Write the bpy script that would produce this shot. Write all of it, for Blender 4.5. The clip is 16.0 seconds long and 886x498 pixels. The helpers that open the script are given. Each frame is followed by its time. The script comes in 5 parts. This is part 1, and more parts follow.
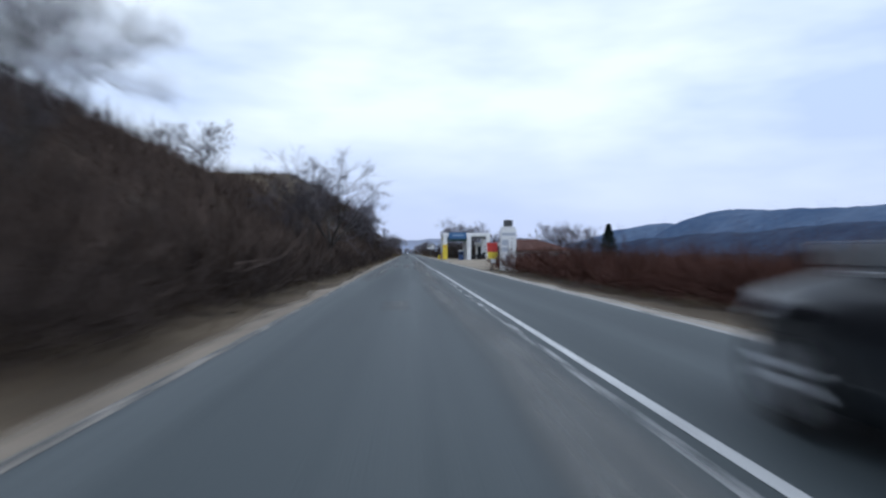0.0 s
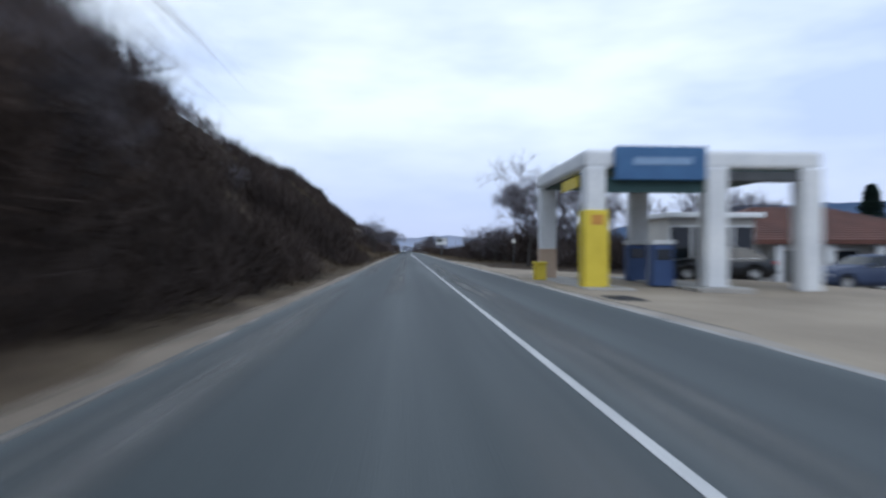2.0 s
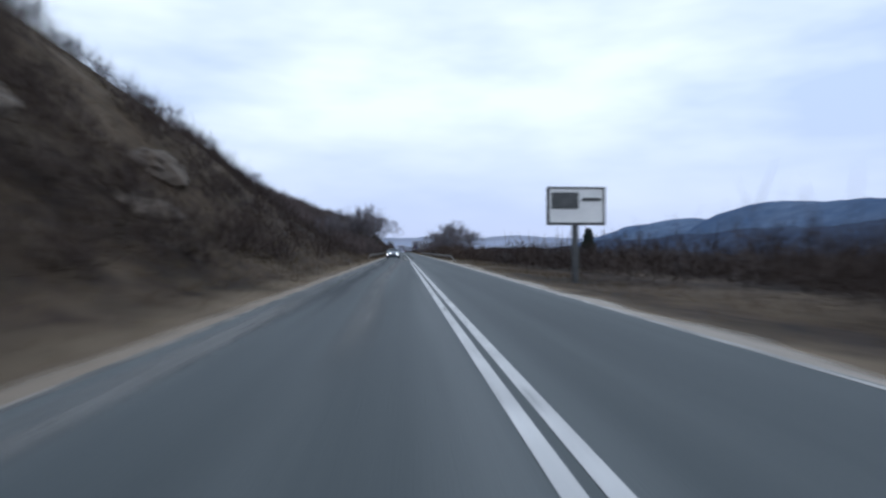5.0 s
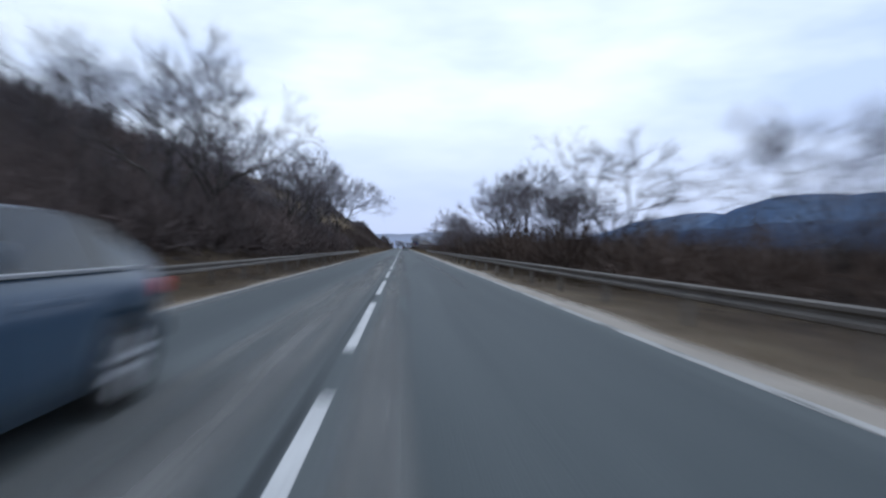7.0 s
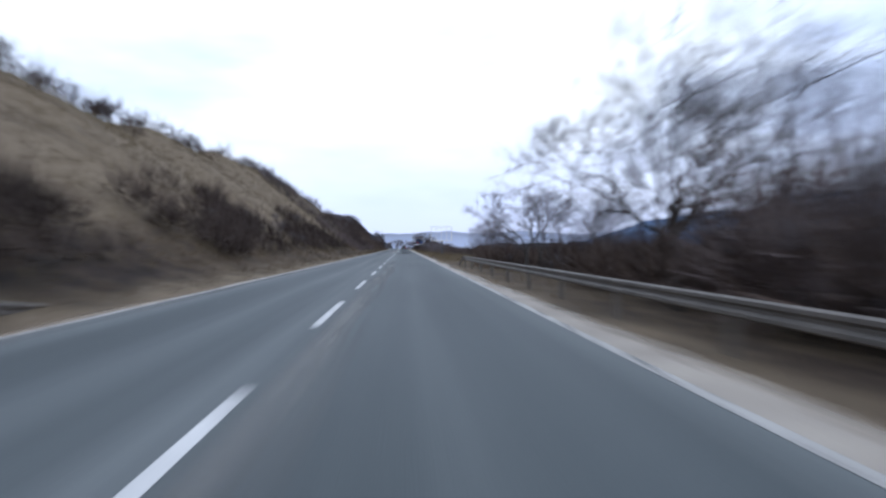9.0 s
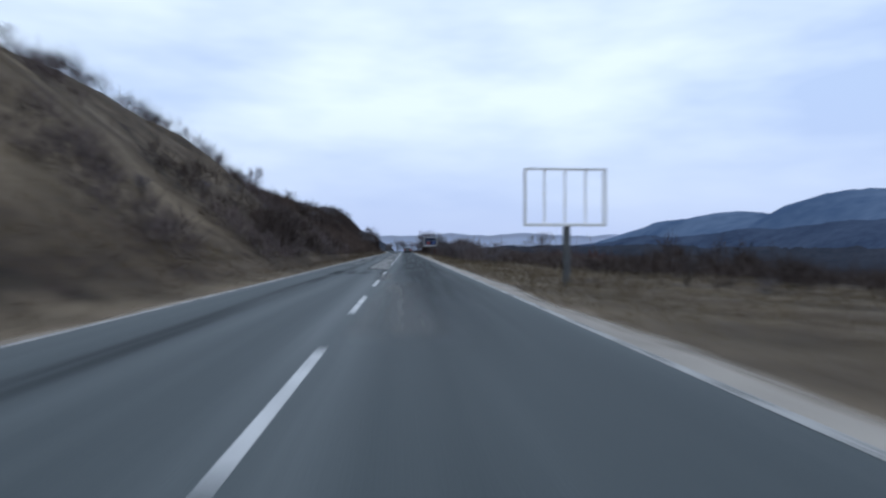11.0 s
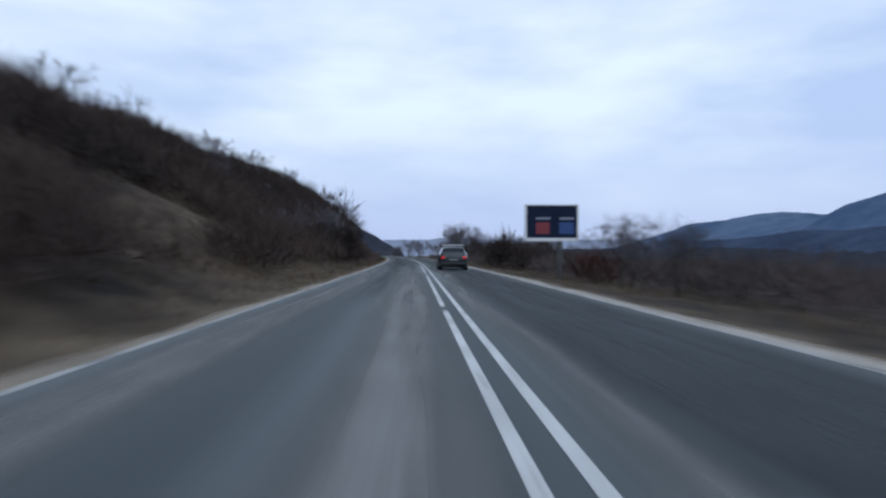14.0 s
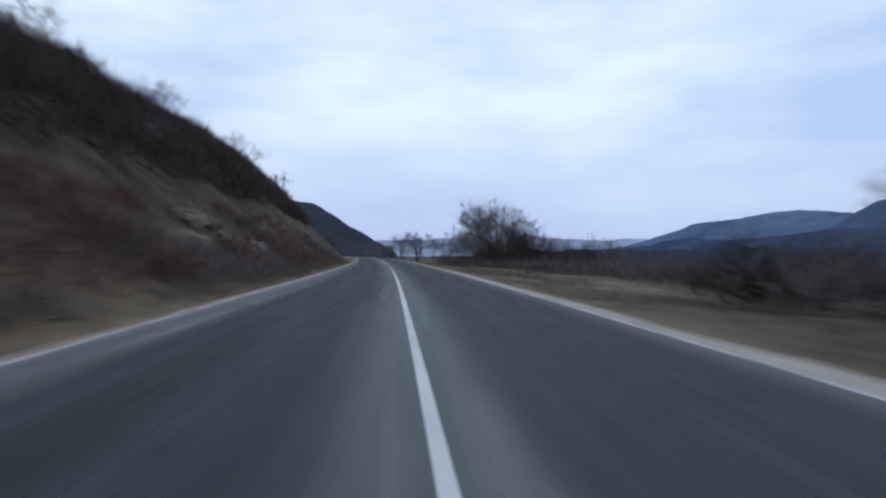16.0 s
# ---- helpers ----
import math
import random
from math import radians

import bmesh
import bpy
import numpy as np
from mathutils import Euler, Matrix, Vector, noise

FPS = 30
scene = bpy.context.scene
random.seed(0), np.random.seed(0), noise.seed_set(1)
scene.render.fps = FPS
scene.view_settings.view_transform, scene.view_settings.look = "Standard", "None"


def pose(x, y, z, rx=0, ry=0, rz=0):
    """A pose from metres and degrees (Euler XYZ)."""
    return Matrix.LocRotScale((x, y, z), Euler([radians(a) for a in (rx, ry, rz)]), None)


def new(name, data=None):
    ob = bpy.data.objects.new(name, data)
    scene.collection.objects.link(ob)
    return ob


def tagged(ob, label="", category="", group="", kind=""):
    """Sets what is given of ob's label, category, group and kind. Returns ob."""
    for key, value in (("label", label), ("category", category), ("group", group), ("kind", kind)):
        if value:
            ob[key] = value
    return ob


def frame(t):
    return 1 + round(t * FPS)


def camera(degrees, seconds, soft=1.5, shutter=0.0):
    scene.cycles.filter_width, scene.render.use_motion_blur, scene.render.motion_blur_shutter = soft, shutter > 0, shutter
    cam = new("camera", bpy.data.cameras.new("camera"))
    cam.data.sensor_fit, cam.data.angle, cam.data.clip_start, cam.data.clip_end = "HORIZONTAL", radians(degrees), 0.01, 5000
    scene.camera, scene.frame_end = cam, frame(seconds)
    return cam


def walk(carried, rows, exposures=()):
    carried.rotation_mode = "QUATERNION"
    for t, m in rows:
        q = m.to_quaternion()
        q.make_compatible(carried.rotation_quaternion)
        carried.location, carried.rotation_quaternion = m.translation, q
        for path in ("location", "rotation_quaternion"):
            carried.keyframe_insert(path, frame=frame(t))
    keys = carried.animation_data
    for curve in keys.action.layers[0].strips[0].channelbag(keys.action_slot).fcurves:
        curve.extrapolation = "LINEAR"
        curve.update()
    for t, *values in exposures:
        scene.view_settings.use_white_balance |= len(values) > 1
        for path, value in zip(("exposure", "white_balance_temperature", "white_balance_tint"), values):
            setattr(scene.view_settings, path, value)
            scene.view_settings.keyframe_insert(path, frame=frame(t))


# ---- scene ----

V = 39.2            # metres per second along the road
EYE = 1.04          # height of the lens over the road
cam = camera(71.0, 16.0, soft=2.4, shutter=0.5)
F = 784 / math.tan(radians(35.5))

# seconds, metres right of the centre line, vanishing point of the road (right, down)
TRACK = [
    (0.0, -1.56, 720, 447), (0.5, -1.51, 718, 445), (1.0, -1.45, 717, 444), (1.5, -1.40, 716, 445),
    (2.0, -1.30, 718, 443), (2.5, -1.26, 723, 443), (3.0, -1.20, 718, 447), (3.5, -1.11, 718, 447),
    (4.0, -1.10, 713, 449), (4.6, -1.00, 713, 446), (5.3, -0.65, 712, 442), (6.0, -0.15, 711, 438),
    (6.5, 0.29, 710, 437), (7.0, 0.53, 712, 437), (7.5, 0.73, 710, 435), (8.0, 0.84, 708, 424),
    (8.5, 0.98, 710, 436), (9.0, 1.14, 713, 437), (9.7, 1.25, 715, 438), (10.6, 1.05, 716, 440),
    (11.5, 0.63, 718, 442), (12.0, 0.45, 726, 441), (12.5, 0.13, 733, 443), (13.0, -0.24, 735, 446),
    (13.5, -0.60, 735, 447), (14.0, -0.83, 735, 449), (14.5, -0.96, 734, 449), (15.0, -1.06, 725, 450),
    (15.5, -0.97, 728, 450), (16.0, -0.82, 727, 450),
]
rows = []
for t, x, u, v in TRACK:
    yaw = -math.degrees(math.atan((784 - u) / F))
    pitch = math.degrees(math.atan((v - 441) / F))
    rows.append((t, pose(x, V * t, EYE, 90 + pitch, 0, yaw)))
walk(cam, rows, [(0.0, 0.0, 5950, 8), (6.5, 0.0, 5950, 8), (7.2, 0.12, 5950, 9), (8.0, 0.4, 5950, 11), (9.2, 0.4, 5950, 11), (10.2, 0.1, 5850, 8), (11.3, -0.14, 5780, 7), (16.0, -0.20, 5760, 7)])

# ---- sky and sun ----
SUN_UP, SUN_TURN = radians(38), radians(200)
world = bpy.data.worlds.new("overcast")
scene.world = world
world.use_nodes = True
wn, wl = world.node_tree.nodes, world.node_tree.links
wn.clear()
w_out = wn.new("ShaderNodeOutputWorld")
w_bg = wn.new("ShaderNodeBackground")
w_sky = wn.new("ShaderNodeTexSky")
w_sky.sky_type, w_sky.sun_disc = "NISHITA", False
w_sky.sun_elevation, w_sky.sun_rotation = SUN_UP, SUN_TURN
w_co = wn.new("ShaderNodeTexCoord")
w_map = wn.new("ShaderNodeMapping")
w_map.inputs["Scale"].default_value = (1.5, 1.5, 5.0)
w_noise = wn.new("ShaderNodeTexNoise")
w_noise.inputs["Scale"].default_value, w_noise.inputs["Detail"].default_value = 1.5, 4.0
w_noise.inputs["Roughness"].default_value = 0.5
w_ramp = wn.new("ShaderNodeValToRGB")
w_ramp.color_ramp.elements[0].position, w_ramp.color_ramp.elements[0].color = 0.34, (0.62, 0.72, 0.95, 1)
w_ramp.color_ramp.elements[1].position, w_ramp.color_ramp.elements[1].color = 0.62, (1.0, 1.06, 1.12, 1)
w_mul = wn.new("ShaderNodeVectorMath")
w_mul.operation = "SCALE"
w_mul.inputs["Scale"].default_value = 0.05
w_mix = wn.new("ShaderNodeMix")
w_mix.data_type = "RGBA"
w_mix.inputs["Factor"].default_value = 0.9
wl.new(w_co.outputs["Generated"], w_map.inputs["Vector"])
wl.new(w_map.outputs["Vector"], w_noise.inputs["Vector"])
wl.new(w_noise.outputs["Fac"], w_ramp.inputs["Fac"])
wl.new(w_sky.outputs["Color"], w_mul.inputs[0])
wl.new(w_mul.outputs["Vector"], w_mix.inputs[6])
w_sep = wn.new("ShaderNodeSeparateXYZ")
w_low = wn.new("ShaderNodeMapRange")
w_low.inputs["From Min"].default_value, w_low.inputs["From Max"].default_value = 0.0, 0.22
w_hor = wn.new("ShaderNodeMix")
w_hor.data_type = "RGBA"
w_hor.inputs[6].default_value = (0.60, 0.66, 0.90, 1)
wl.new(w_co.outputs["Generated"], w_sep.inputs[0])
wl.new(w_sep.outputs["Z"], w_low.inputs["Value"])
wl.new(w_low.outputs["Result"], w_hor.inputs["Factor"])
wl.new(w_ramp.outputs["Color"], w_hor.inputs[7])
wl.new(w_hor.outputs[2], w_mix.inputs[7])
wl.new(w_mix.outputs[2], w_bg.inputs["Color"])
w_bg.inputs["Strength"].default_value = 1.08
wl.new(w_bg.outputs["Background"], w_out.inputs["Surface"])
sun = new("sun", bpy.data.lights.new("sun", "SUN"))
sun.data.energy, sun.data.angle, sun.data.color = 0.5, radians(25), (1.0, 0.96, 0.9)
sun.matrix_basis = pose(0, 0, 60, 90 - 38, 0, 20)


# ---- materials ----
def mat(name, dark, light, rough=0.8, scale=2.0, metal=0.0, bump=0.0, fine=40.0, stretch=(1, 1, 1), spread=0.18, gloss=0.5):
    """Two tones mixed by coarse and fine noise, in metres."""
    m = bpy.data.materials.new(name)
    m.use_nodes = True
    n, k = m.node_tree.nodes, m.node_tree.links
    bsdf = n["Principled BSDF"]
    co = n.new("ShaderNodeTexCoord")
    mp = n.new("ShaderNodeMapping")
    mp.inputs["Scale"].default_value = stretch
    a, b = n.new("ShaderNodeTexNoise"), n.new("ShaderNodeTexNoise")
    a.inputs["Scale"].default_value, a.inputs["Detail"].default_value = scale, 5.0
    b.inputs["Scale"].default_value, b.inputs["Detail"].default_value = fine, 3.0
    mixf = n.new("ShaderNodeMix")
    mixf.inputs["Factor"].default_value = 0.35
    ramp = n.new("ShaderNodeValToRGB")
    ramp.color_ramp.elements[0].position, ramp.color_ramp.elements[0].color = 0.5 - spread, (*dark, 1)
    ramp.color_ramp.elements[1].position, ramp.color_ramp.elements[1].color = 0.5 + spread, (*light, 1)
    k.new(co.outputs["Object"], mp.inputs["Vector"])
    k.new(mp.outputs["Vector"], a.inputs["Vector"])
    k.new(mp.outputs["Vector"], b.inputs["Vector"])
    k.new(a.outputs["Fac"], mixf.inputs[2])
    k.new(b.outputs["Fac"], mixf.inputs[3])
    k.new(mixf.outputs[0], ramp.inputs["Fac"])
    k.new(ramp.outputs["Color"], bsdf.inputs["Base Color"])
    bsdf.inputs["Roughness"].default_value, bsdf.inputs["Metallic"].default_value = rough, metal
    bsdf.inputs["Specular IOR Level"].default_value = gloss
    if bump:
        bp = n.new("ShaderNodeBump")
        bp.inputs["Strength"].default_value, bp.inputs["Distance"].default_value = bump, 0.05
        k.new(mixf.outputs[0], bp.inputs["Height"])
        k.new(bp.outputs["Normal"], bsdf.inputs["Normal"])
    return m


def twig_mat(name, dark, light):
    """Colour varies from twig to twig and from plant to plant."""
    m = mat(name, dark, light, 0.9, 0.12, fine=1.5, spread=0.14, gloss=0.12)
    return m


def glow_mat(name, colour, strength):
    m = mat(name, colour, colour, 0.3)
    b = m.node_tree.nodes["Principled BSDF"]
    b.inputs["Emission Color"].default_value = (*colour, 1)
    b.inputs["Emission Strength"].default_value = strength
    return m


def glass_mat(name, tint, rough=0.05):
    m = mat(name, tint, tint, rough)
    m.node_tree.nodes["Principled BSDF"].inputs["Specular IOR Level"].default_value = 0.4
    return m


def road_mat():
    """Worn asphalt: dusty streaks along the lanes, darker wheel paths."""
    m = mat("asphalt", (0.027, 0.037, 0.041), (0.050, 0.063, 0.068), 0.74, 0.5, bump=0.25, fine=60, stretch=(1, 0.12, 1))
    n, k = m.node_tree.nodes, m.node_tree.links
    bsdf = n["Principled BSDF"]
    base = bsdf.inputs["Base Color"].links[0].from_socket
    co = n.new("ShaderNodeTexCoord")
    sep = n.new("ShaderNodeSeparateXYZ")
    k.new(co.outputs["UV"], sep.inputs[0])
    curve = n.new("ShaderNodeValToRGB")
    ends = curve.color_ramp.elements
    ends[0].position, ends[0].color = 0.0, (0.85, 0.85, 0.85, 1)
    ends[1].position, ends[1].color = 1.0, (0.75, 0.75, 0.75, 1)
    for p, c in ((0.06, 0.45), (0.14, 0.12), (0.22, 0.05), (0.30, 0.42), (0.38, 0.12), (0.465, 0.62), (0.50, 0.35), (0.535, 0.55), (0.60, 0.10), (0.70, 0.30), (0.80, 0.06), (0.92, 0.15)):
        e = ends.new(p)
        e.color = (c, c, c, 1)
    nz = n.new("ShaderNodeTexNoise")
    nz.inputs["Scale"].default_value, nz.inputs["Detail"].default_value = 1.0, 4.0
    mp = n.new("ShaderNodeMapping")
    mp.inputs["Scale"].default_value = (1.2, 0.035, 1)
    k.new(co.outputs["Object"], mp.inputs["Vector"])
    k.new(mp.outputs["Vector"], nz.inputs["Vector"])
    k.new(sep.outputs["X"], curve.inputs["Fac"])
    sh = n.new("ShaderNodeMapRange")
    sh.inputs["From Min"].default_value, sh.inputs["From Max"].default_value = 0.35, 0.65
    k.new(nz.outputs["Fac"], sh.inputs["Value"])
    mu = n.new("ShaderNodeMath")
    mu.operation = "MULTIPLY"
    k.new(curve.outputs["Color"], mu.inputs[0])
    k.new(sh.outputs["Result"], mu.inputs[1])
    mx = n.new("ShaderNodeMix")
    mx.data_type = "RGBA"
    mx.inputs[7].default_value = (0.150, 0.165, 0.168, 1)
    k.new(mu.outputs[0], mx.inputs["Factor"])
    k.new(base, mx.inputs[6])
    k.new(mx.outputs[2], bsdf.inputs["Base Color"])
    return m


ASPHALT = road_mat()


def fading(m, start, ragged, strength=1.0):
    """Lets a strip thin out across its width, with a ragged outer edge."""
    n, k = m.node_tree.nodes, m.node_tree.links
    co = n.new("ShaderNodeTexCoord")
    sep = n.new("ShaderNodeSeparateXYZ")
    k.new(co.outputs["UV"], sep.inputs[0])
    mp = n.new("ShaderNodeMapping")
    mp.inputs["Scale"].default_value = (5.0, 0.9, 1)
    nz = n.new("ShaderNodeTexNoise")
    nz.inputs["Scale"].default_value, nz.inputs["Detail"].default_value = 1.0, 5.0
    k.new(co.outputs["Object"], mp.inputs["Vector"])
    k.new(mp.outputs["Vector"], nz.inputs["Vector"])
    add = n.new("ShaderNodeMath")
    add.operation = "MULTIPLY_ADD"
    add.inputs[1].default_value = ragged
    k.new(nz.outputs["Fac"], add.inputs[0])
    k.new(sep.outputs["X"], add.inputs[2])
    fade = n.new("ShaderNodeMapRange")
    fade.inputs["From Min"].default_value, fade.inputs["From Max"].default_value = start + ragged / 2, 1.0 + ragged / 2
    fade.inputs["To Min"].default_value, fade.inputs["To Max"].default_value = strength, 0.0
    k.new(add.outputs[0], fade.inputs["Value"])
    k.new(fade.outputs["Result"], n["Principled BSDF"].inputs["Alpha"])
    return m


def worn_paint(name, dark, light, bare):
    """Road paint rubbed away in places down to the asphalt."""
    m = mat(name, dark, light, 0.75, 1.5, fine=25, spread=0.15)
    n, k = m.node_tree.nodes, m.node_tree.links
    co = n.new("ShaderNodeTexCoord")
    mp = n.new("ShaderNodeMapping")
    mp.inputs["Scale"].default_value = (9.0, 1.1, 1)
    nz = n.new("ShaderNodeTexNoise")
    nz.inputs["Scale"].default_value, nz.inputs["Detail"].default_value = 1.0, 6.0
    k.new(co.outputs["Object"], mp.inputs["Vector"])
    k.new(mp.outputs["Vector"], nz.inputs["Vector"])
    cut = n.new("ShaderNodeMapRange")
    cut.inputs["From Min"].default_value, cut.inputs["From Max"].default_value = bare - 0.1, bare + 0.1
    cut.inputs["To Min"].default_value = 0.12
    k.new(nz.outputs["Fac"], cut.inputs["Value"])
    k.new(cut.outputs["Result"], n["Principled BSDF"].inputs["Alpha"])
    return m


WORN = worn_paint("worn edge paint", (0.24, 0.235, 0.225), (0.42, 0.41, 0.395), 0.38)
DUSTY = worn_paint("edge paint under dust", (0.17, 0.155, 0.135), (0.30, 0.275, 0.245), 0.50)
FAINT = worn_paint("rubbed road paint", (0.22, 0.23, 0.23), (0.46, 0.46, 0.46), 0.52)
PAINT = worn_paint("road paint", (0.36, 0.36, 0.36), (0.66, 0.66, 0.65), 0.30)
SHOULDER = fading(mat("gravel shoulder", (0.20, 0.175, 0.148), (0.40, 0.36, 0.31), 0.95, 0.7, bump=0.5, fine=30), 0.45, 0.6)
PULL_IN = mat("pull-in gravel", (0.15, 0.122, 0.094), (0.32, 0.27, 0.212), 0.95, 0.4, bump=0.5, fine=14, stretch=(1, 0.35, 1), spread=0.14)
DIRT_EDGE = fading(mat("dusty dirt edge", (0.145, 0.117, 0.088), (0.305, 0.253, 0.195), 0.95, 0.5, bump=0.5, fine=18), 0.40, 0.7)
FORECOURT = mat("forecourt gravel", (0.19, 0.155, 0.115), (0.37, 0.308, 0.230), 0.95, 0.3, bump=0.3, fine=12)
SOIL = mat("winter ground", (0.016, 0.013, 0.011), (0.100, 0.075, 0.050), 0.95, 0.09, bump=0.7, fine=1.3, stretch=(1, 0.6, 1), spread=0.12, gloss=0.15)
red = SOIL.node_tree.nodes["Color Ramp"].color_ramp.elements.new(0.46)
red.color = (0.038, 0.027, 0.021, 1)


def grow_grass(m):
    """Dry grass over the soil where the ground says that it grows."""
    n, k = m.node_tree.nodes, m.node_tree.links
    bsdf = n["Principled BSDF"]
    base = bsdf.inputs["Base Color"].links[0].from_socket
    cover = n.new("ShaderNodeAttribute")
    cover.attribute_name = "grass_cover"
    co = n.new("ShaderNodeTexCoord")
    tone, patch = n.new("ShaderNodeTexNoise"), n.new("ShaderNodeTexNoise")
    tone.inputs["Scale"].default_value, tone.inputs["Detail"].default_value = 0.22, 6.0
    patch.inputs["Scale"].default_value, patch.inputs["Detail"].default_value = 0.55, 5.0
    k.new(co.outputs["Object"], tone.inputs["Vector"])
    k.new(co.outputs["Object"], patch.inputs["Vector"])
    hay = n.new("ShaderNodeValToRGB")
    hay.color_ramp.elements[0].position, hay.color_ramp.elements[0].color = 0.32, (0.052, 0.040, 0.028, 1)
    hay.color_ramp.elements[1].position, hay.color_ramp.elements[1].color = 0.68, (0.168, 0.131, 0.090, 1)
    lush = n.new("ShaderNodeMath")
    lush.operation = "MULTIPLY_ADD"
    lush.inputs[1].default_value = 0.55
    shift = n.new("ShaderNodeMath")
    shift.operation = "ADD"
    shift.inputs[1].default_value = -0.30
    k.new(tone.outputs["Fac"], shift.inputs[0])
    k.new(cover.outputs["Fac"], lush.inputs[0])
    k.new(shift.outputs[0], lush.inputs[2])
    k.new(lush.outputs[0], hay.inputs["Fac"])
    add = n.new("ShaderNodeMath")
    add.operation = "ADD"
    k.new(cover.outputs["Fac"], add.inputs[0])
    k.new(patch.outputs["Fac"], add.inputs[1])
    edge = n.new("ShaderNodeMapRange")
    edge.inputs["From Min"].default_value, edge.inputs["From Max"].default_value = 0.75, 1.15
    k.new(add.outputs[0], edge.inputs["Value"])
    mx = n.new("ShaderNodeMix")
    mx.data_type = "RGBA"
    k.new(edge.outputs["Result"], mx.inputs["Factor"])
    k.new(base, mx.inputs[6])
    k.new(hay.outputs["Color"], mx.inputs[7])
    k.new(mx.outputs[2], bsdf.inputs["Base Color"])


grow_grass(SOIL)
BROWN_TWIG = twig_mat("brown twigs", (0.026, 0.021, 0.020), (0.080, 0.061, 0.053))
DUSK_TWIG = twig_mat("grey-brown twigs", (0.055, 0.047, 0.048), (0.142, 0.112, 0.107))
UMBER_TWIG = twig_mat("umber twigs", (0.041, 0.031, 0.027), (0.112, 0.082, 0.068))
RED_TWIG = twig_mat("reddish twigs", (0.045, 0.022, 0.018), (0.11, 0.052, 0.040))
GREY_TWIG = twig_mat("grey twigs", (0.078, 0.072, 0.082), (0.170, 0.154, 0.166))
DRY_GRASS = twig_mat("dry grass", (0.065, 0.050, 0.030), (0.19, 0.15, 0.095))
ROCK = mat("brown rock", (0.042, 0.034, 0.028), (0.135, 0.105, 0.08), 0.95, 0.8, bump=0.8, fine=5)
WEED = twig_mat("dead weeds", (0.035, 0.026, 0.018), (0.105, 0.074, 0.050))
BARK = mat("bark", (0.022, 0.019, 0.018), (0.058, 0.050, 0.045), 0.9, 3.0, bump=0.5, fine=25, stretch=(1, 1, 0.2))
NEEDLE = twig_mat("needles", (0.008, 0.018, 0.014), (0.022, 0.040, 0.030))
# Aerial haze is painted into the hills' base colours as blue.
HAZY_FAR_WOOD = mat("far woods with painted blue haze", (0.066, 0.100, 0.168), (0.112, 0.152, 0.228), 1.0, 0.006, fine=0.04, spread=0.12, gloss=0.0)
# Darker blue tint: thinner haze, also painted into the wood colour.
HAZY_NEAR_WOOD = mat("valley woods with painted haze", (0.034, 0.048, 0.082), (0.066, 0.086, 0.132), 1.0, 0.012, fine=0.1, spread=0.13, gloss=0.0)
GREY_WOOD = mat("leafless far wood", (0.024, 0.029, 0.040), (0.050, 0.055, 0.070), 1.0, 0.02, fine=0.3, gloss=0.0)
# No lamp: pale blue colour and added glow paint haze over the ridge.
GLOWING_RIDGE = glow_mat("glowing haze-pale ridge", (0.48, 0.56, 0.76), 0.32)
ZINC = mat("galvanised steel", (0.075, 0.068, 0.062), (0.20, 0.18, 0.16), 0.6, 1.5, metal=0.4, fine=30)
WHITE = mat("white paint", (0.62, 0.64, 0.67), (0.80, 0.81, 0.82), 0.55, 0.8, fine=9)
YELLOW = mat("yellow paint", (0.62, 0.47, 0.03), (0.80, 0.63, 0.06), 0.5, 1.5)
RED = mat("red paint", (0.45, 0.03, 0.03), (0.60, 0.05, 0.04), 0.5, 1.5)
BLUE = mat("blue sign", (0.03, 0.10, 0.24), (0.05, 0.15, 0.32), 0.45, 1.5)
DARKBLUE = mat("dark blue", (0.02, 0.035, 0.08), (0.035, 0.055, 0.12), 0.5, 2.0)
ROOF_TILE = mat("roof tile", (0.075, 0.034, 0.027), (0.145, 0.062, 0.046), 0.85, 0.6, fine=8)
PLASTER = mat("plaster", (0.50, 0.49, 0.46), (0.68, 0.66, 0.62), 0.85, 0.6, fine=10)
CONCRETE = mat("concrete", (0.26, 0.25, 0.23), (0.42, 0.40, 0.37), 0.9, 1.0, bump=0.3)
GLASS = glass_mat("dark glass", (0.012, 0.016, 0.02))
RUBBER = mat("rubber", (0.012, 0.012, 0.012), (0.025, 0.025, 0.025), 0.85, 6.0)
ALLOY = mat("alloy", (0.45, 0.46, 0.48), (0.62, 0.63, 0.65), 0.35, 4.0, metal=0.8)
PLASTIC = mat("black plastic", (0.012, 0.012, 0.014), (0.03, 0.03, 0.032), 0.6, 5.0)
STEEL = mat("dark steel", (0.05, 0.055, 0.06), (0.10, 0.105, 0.11), 0.55, 2.0, metal=0.4)
SCREEN = mat("dark screen", (0.008, 0.014, 0.036), (0.013, 0.022, 0.052), 0.7, 2.0, gloss=0.15)
HEADLIGHT = glow_mat("lit headlight", (1.0, 0.97, 0.9), 12.0)
TAIL = glow_mat("lit tail lamp", (0.62, 0.02, 0.02), 0.4)
SCREEN_RED = glow_mat("red screen image", (0.17, 0.022, 0.03), 0.08)
SCREEN_BLUE = glow_mat("blue screen image", (0.02, 0.055, 0.19), 0.10)
SCREEN_WHITE = glow_mat("white screen image", (0.20, 0.22, 0.28), 0.06)


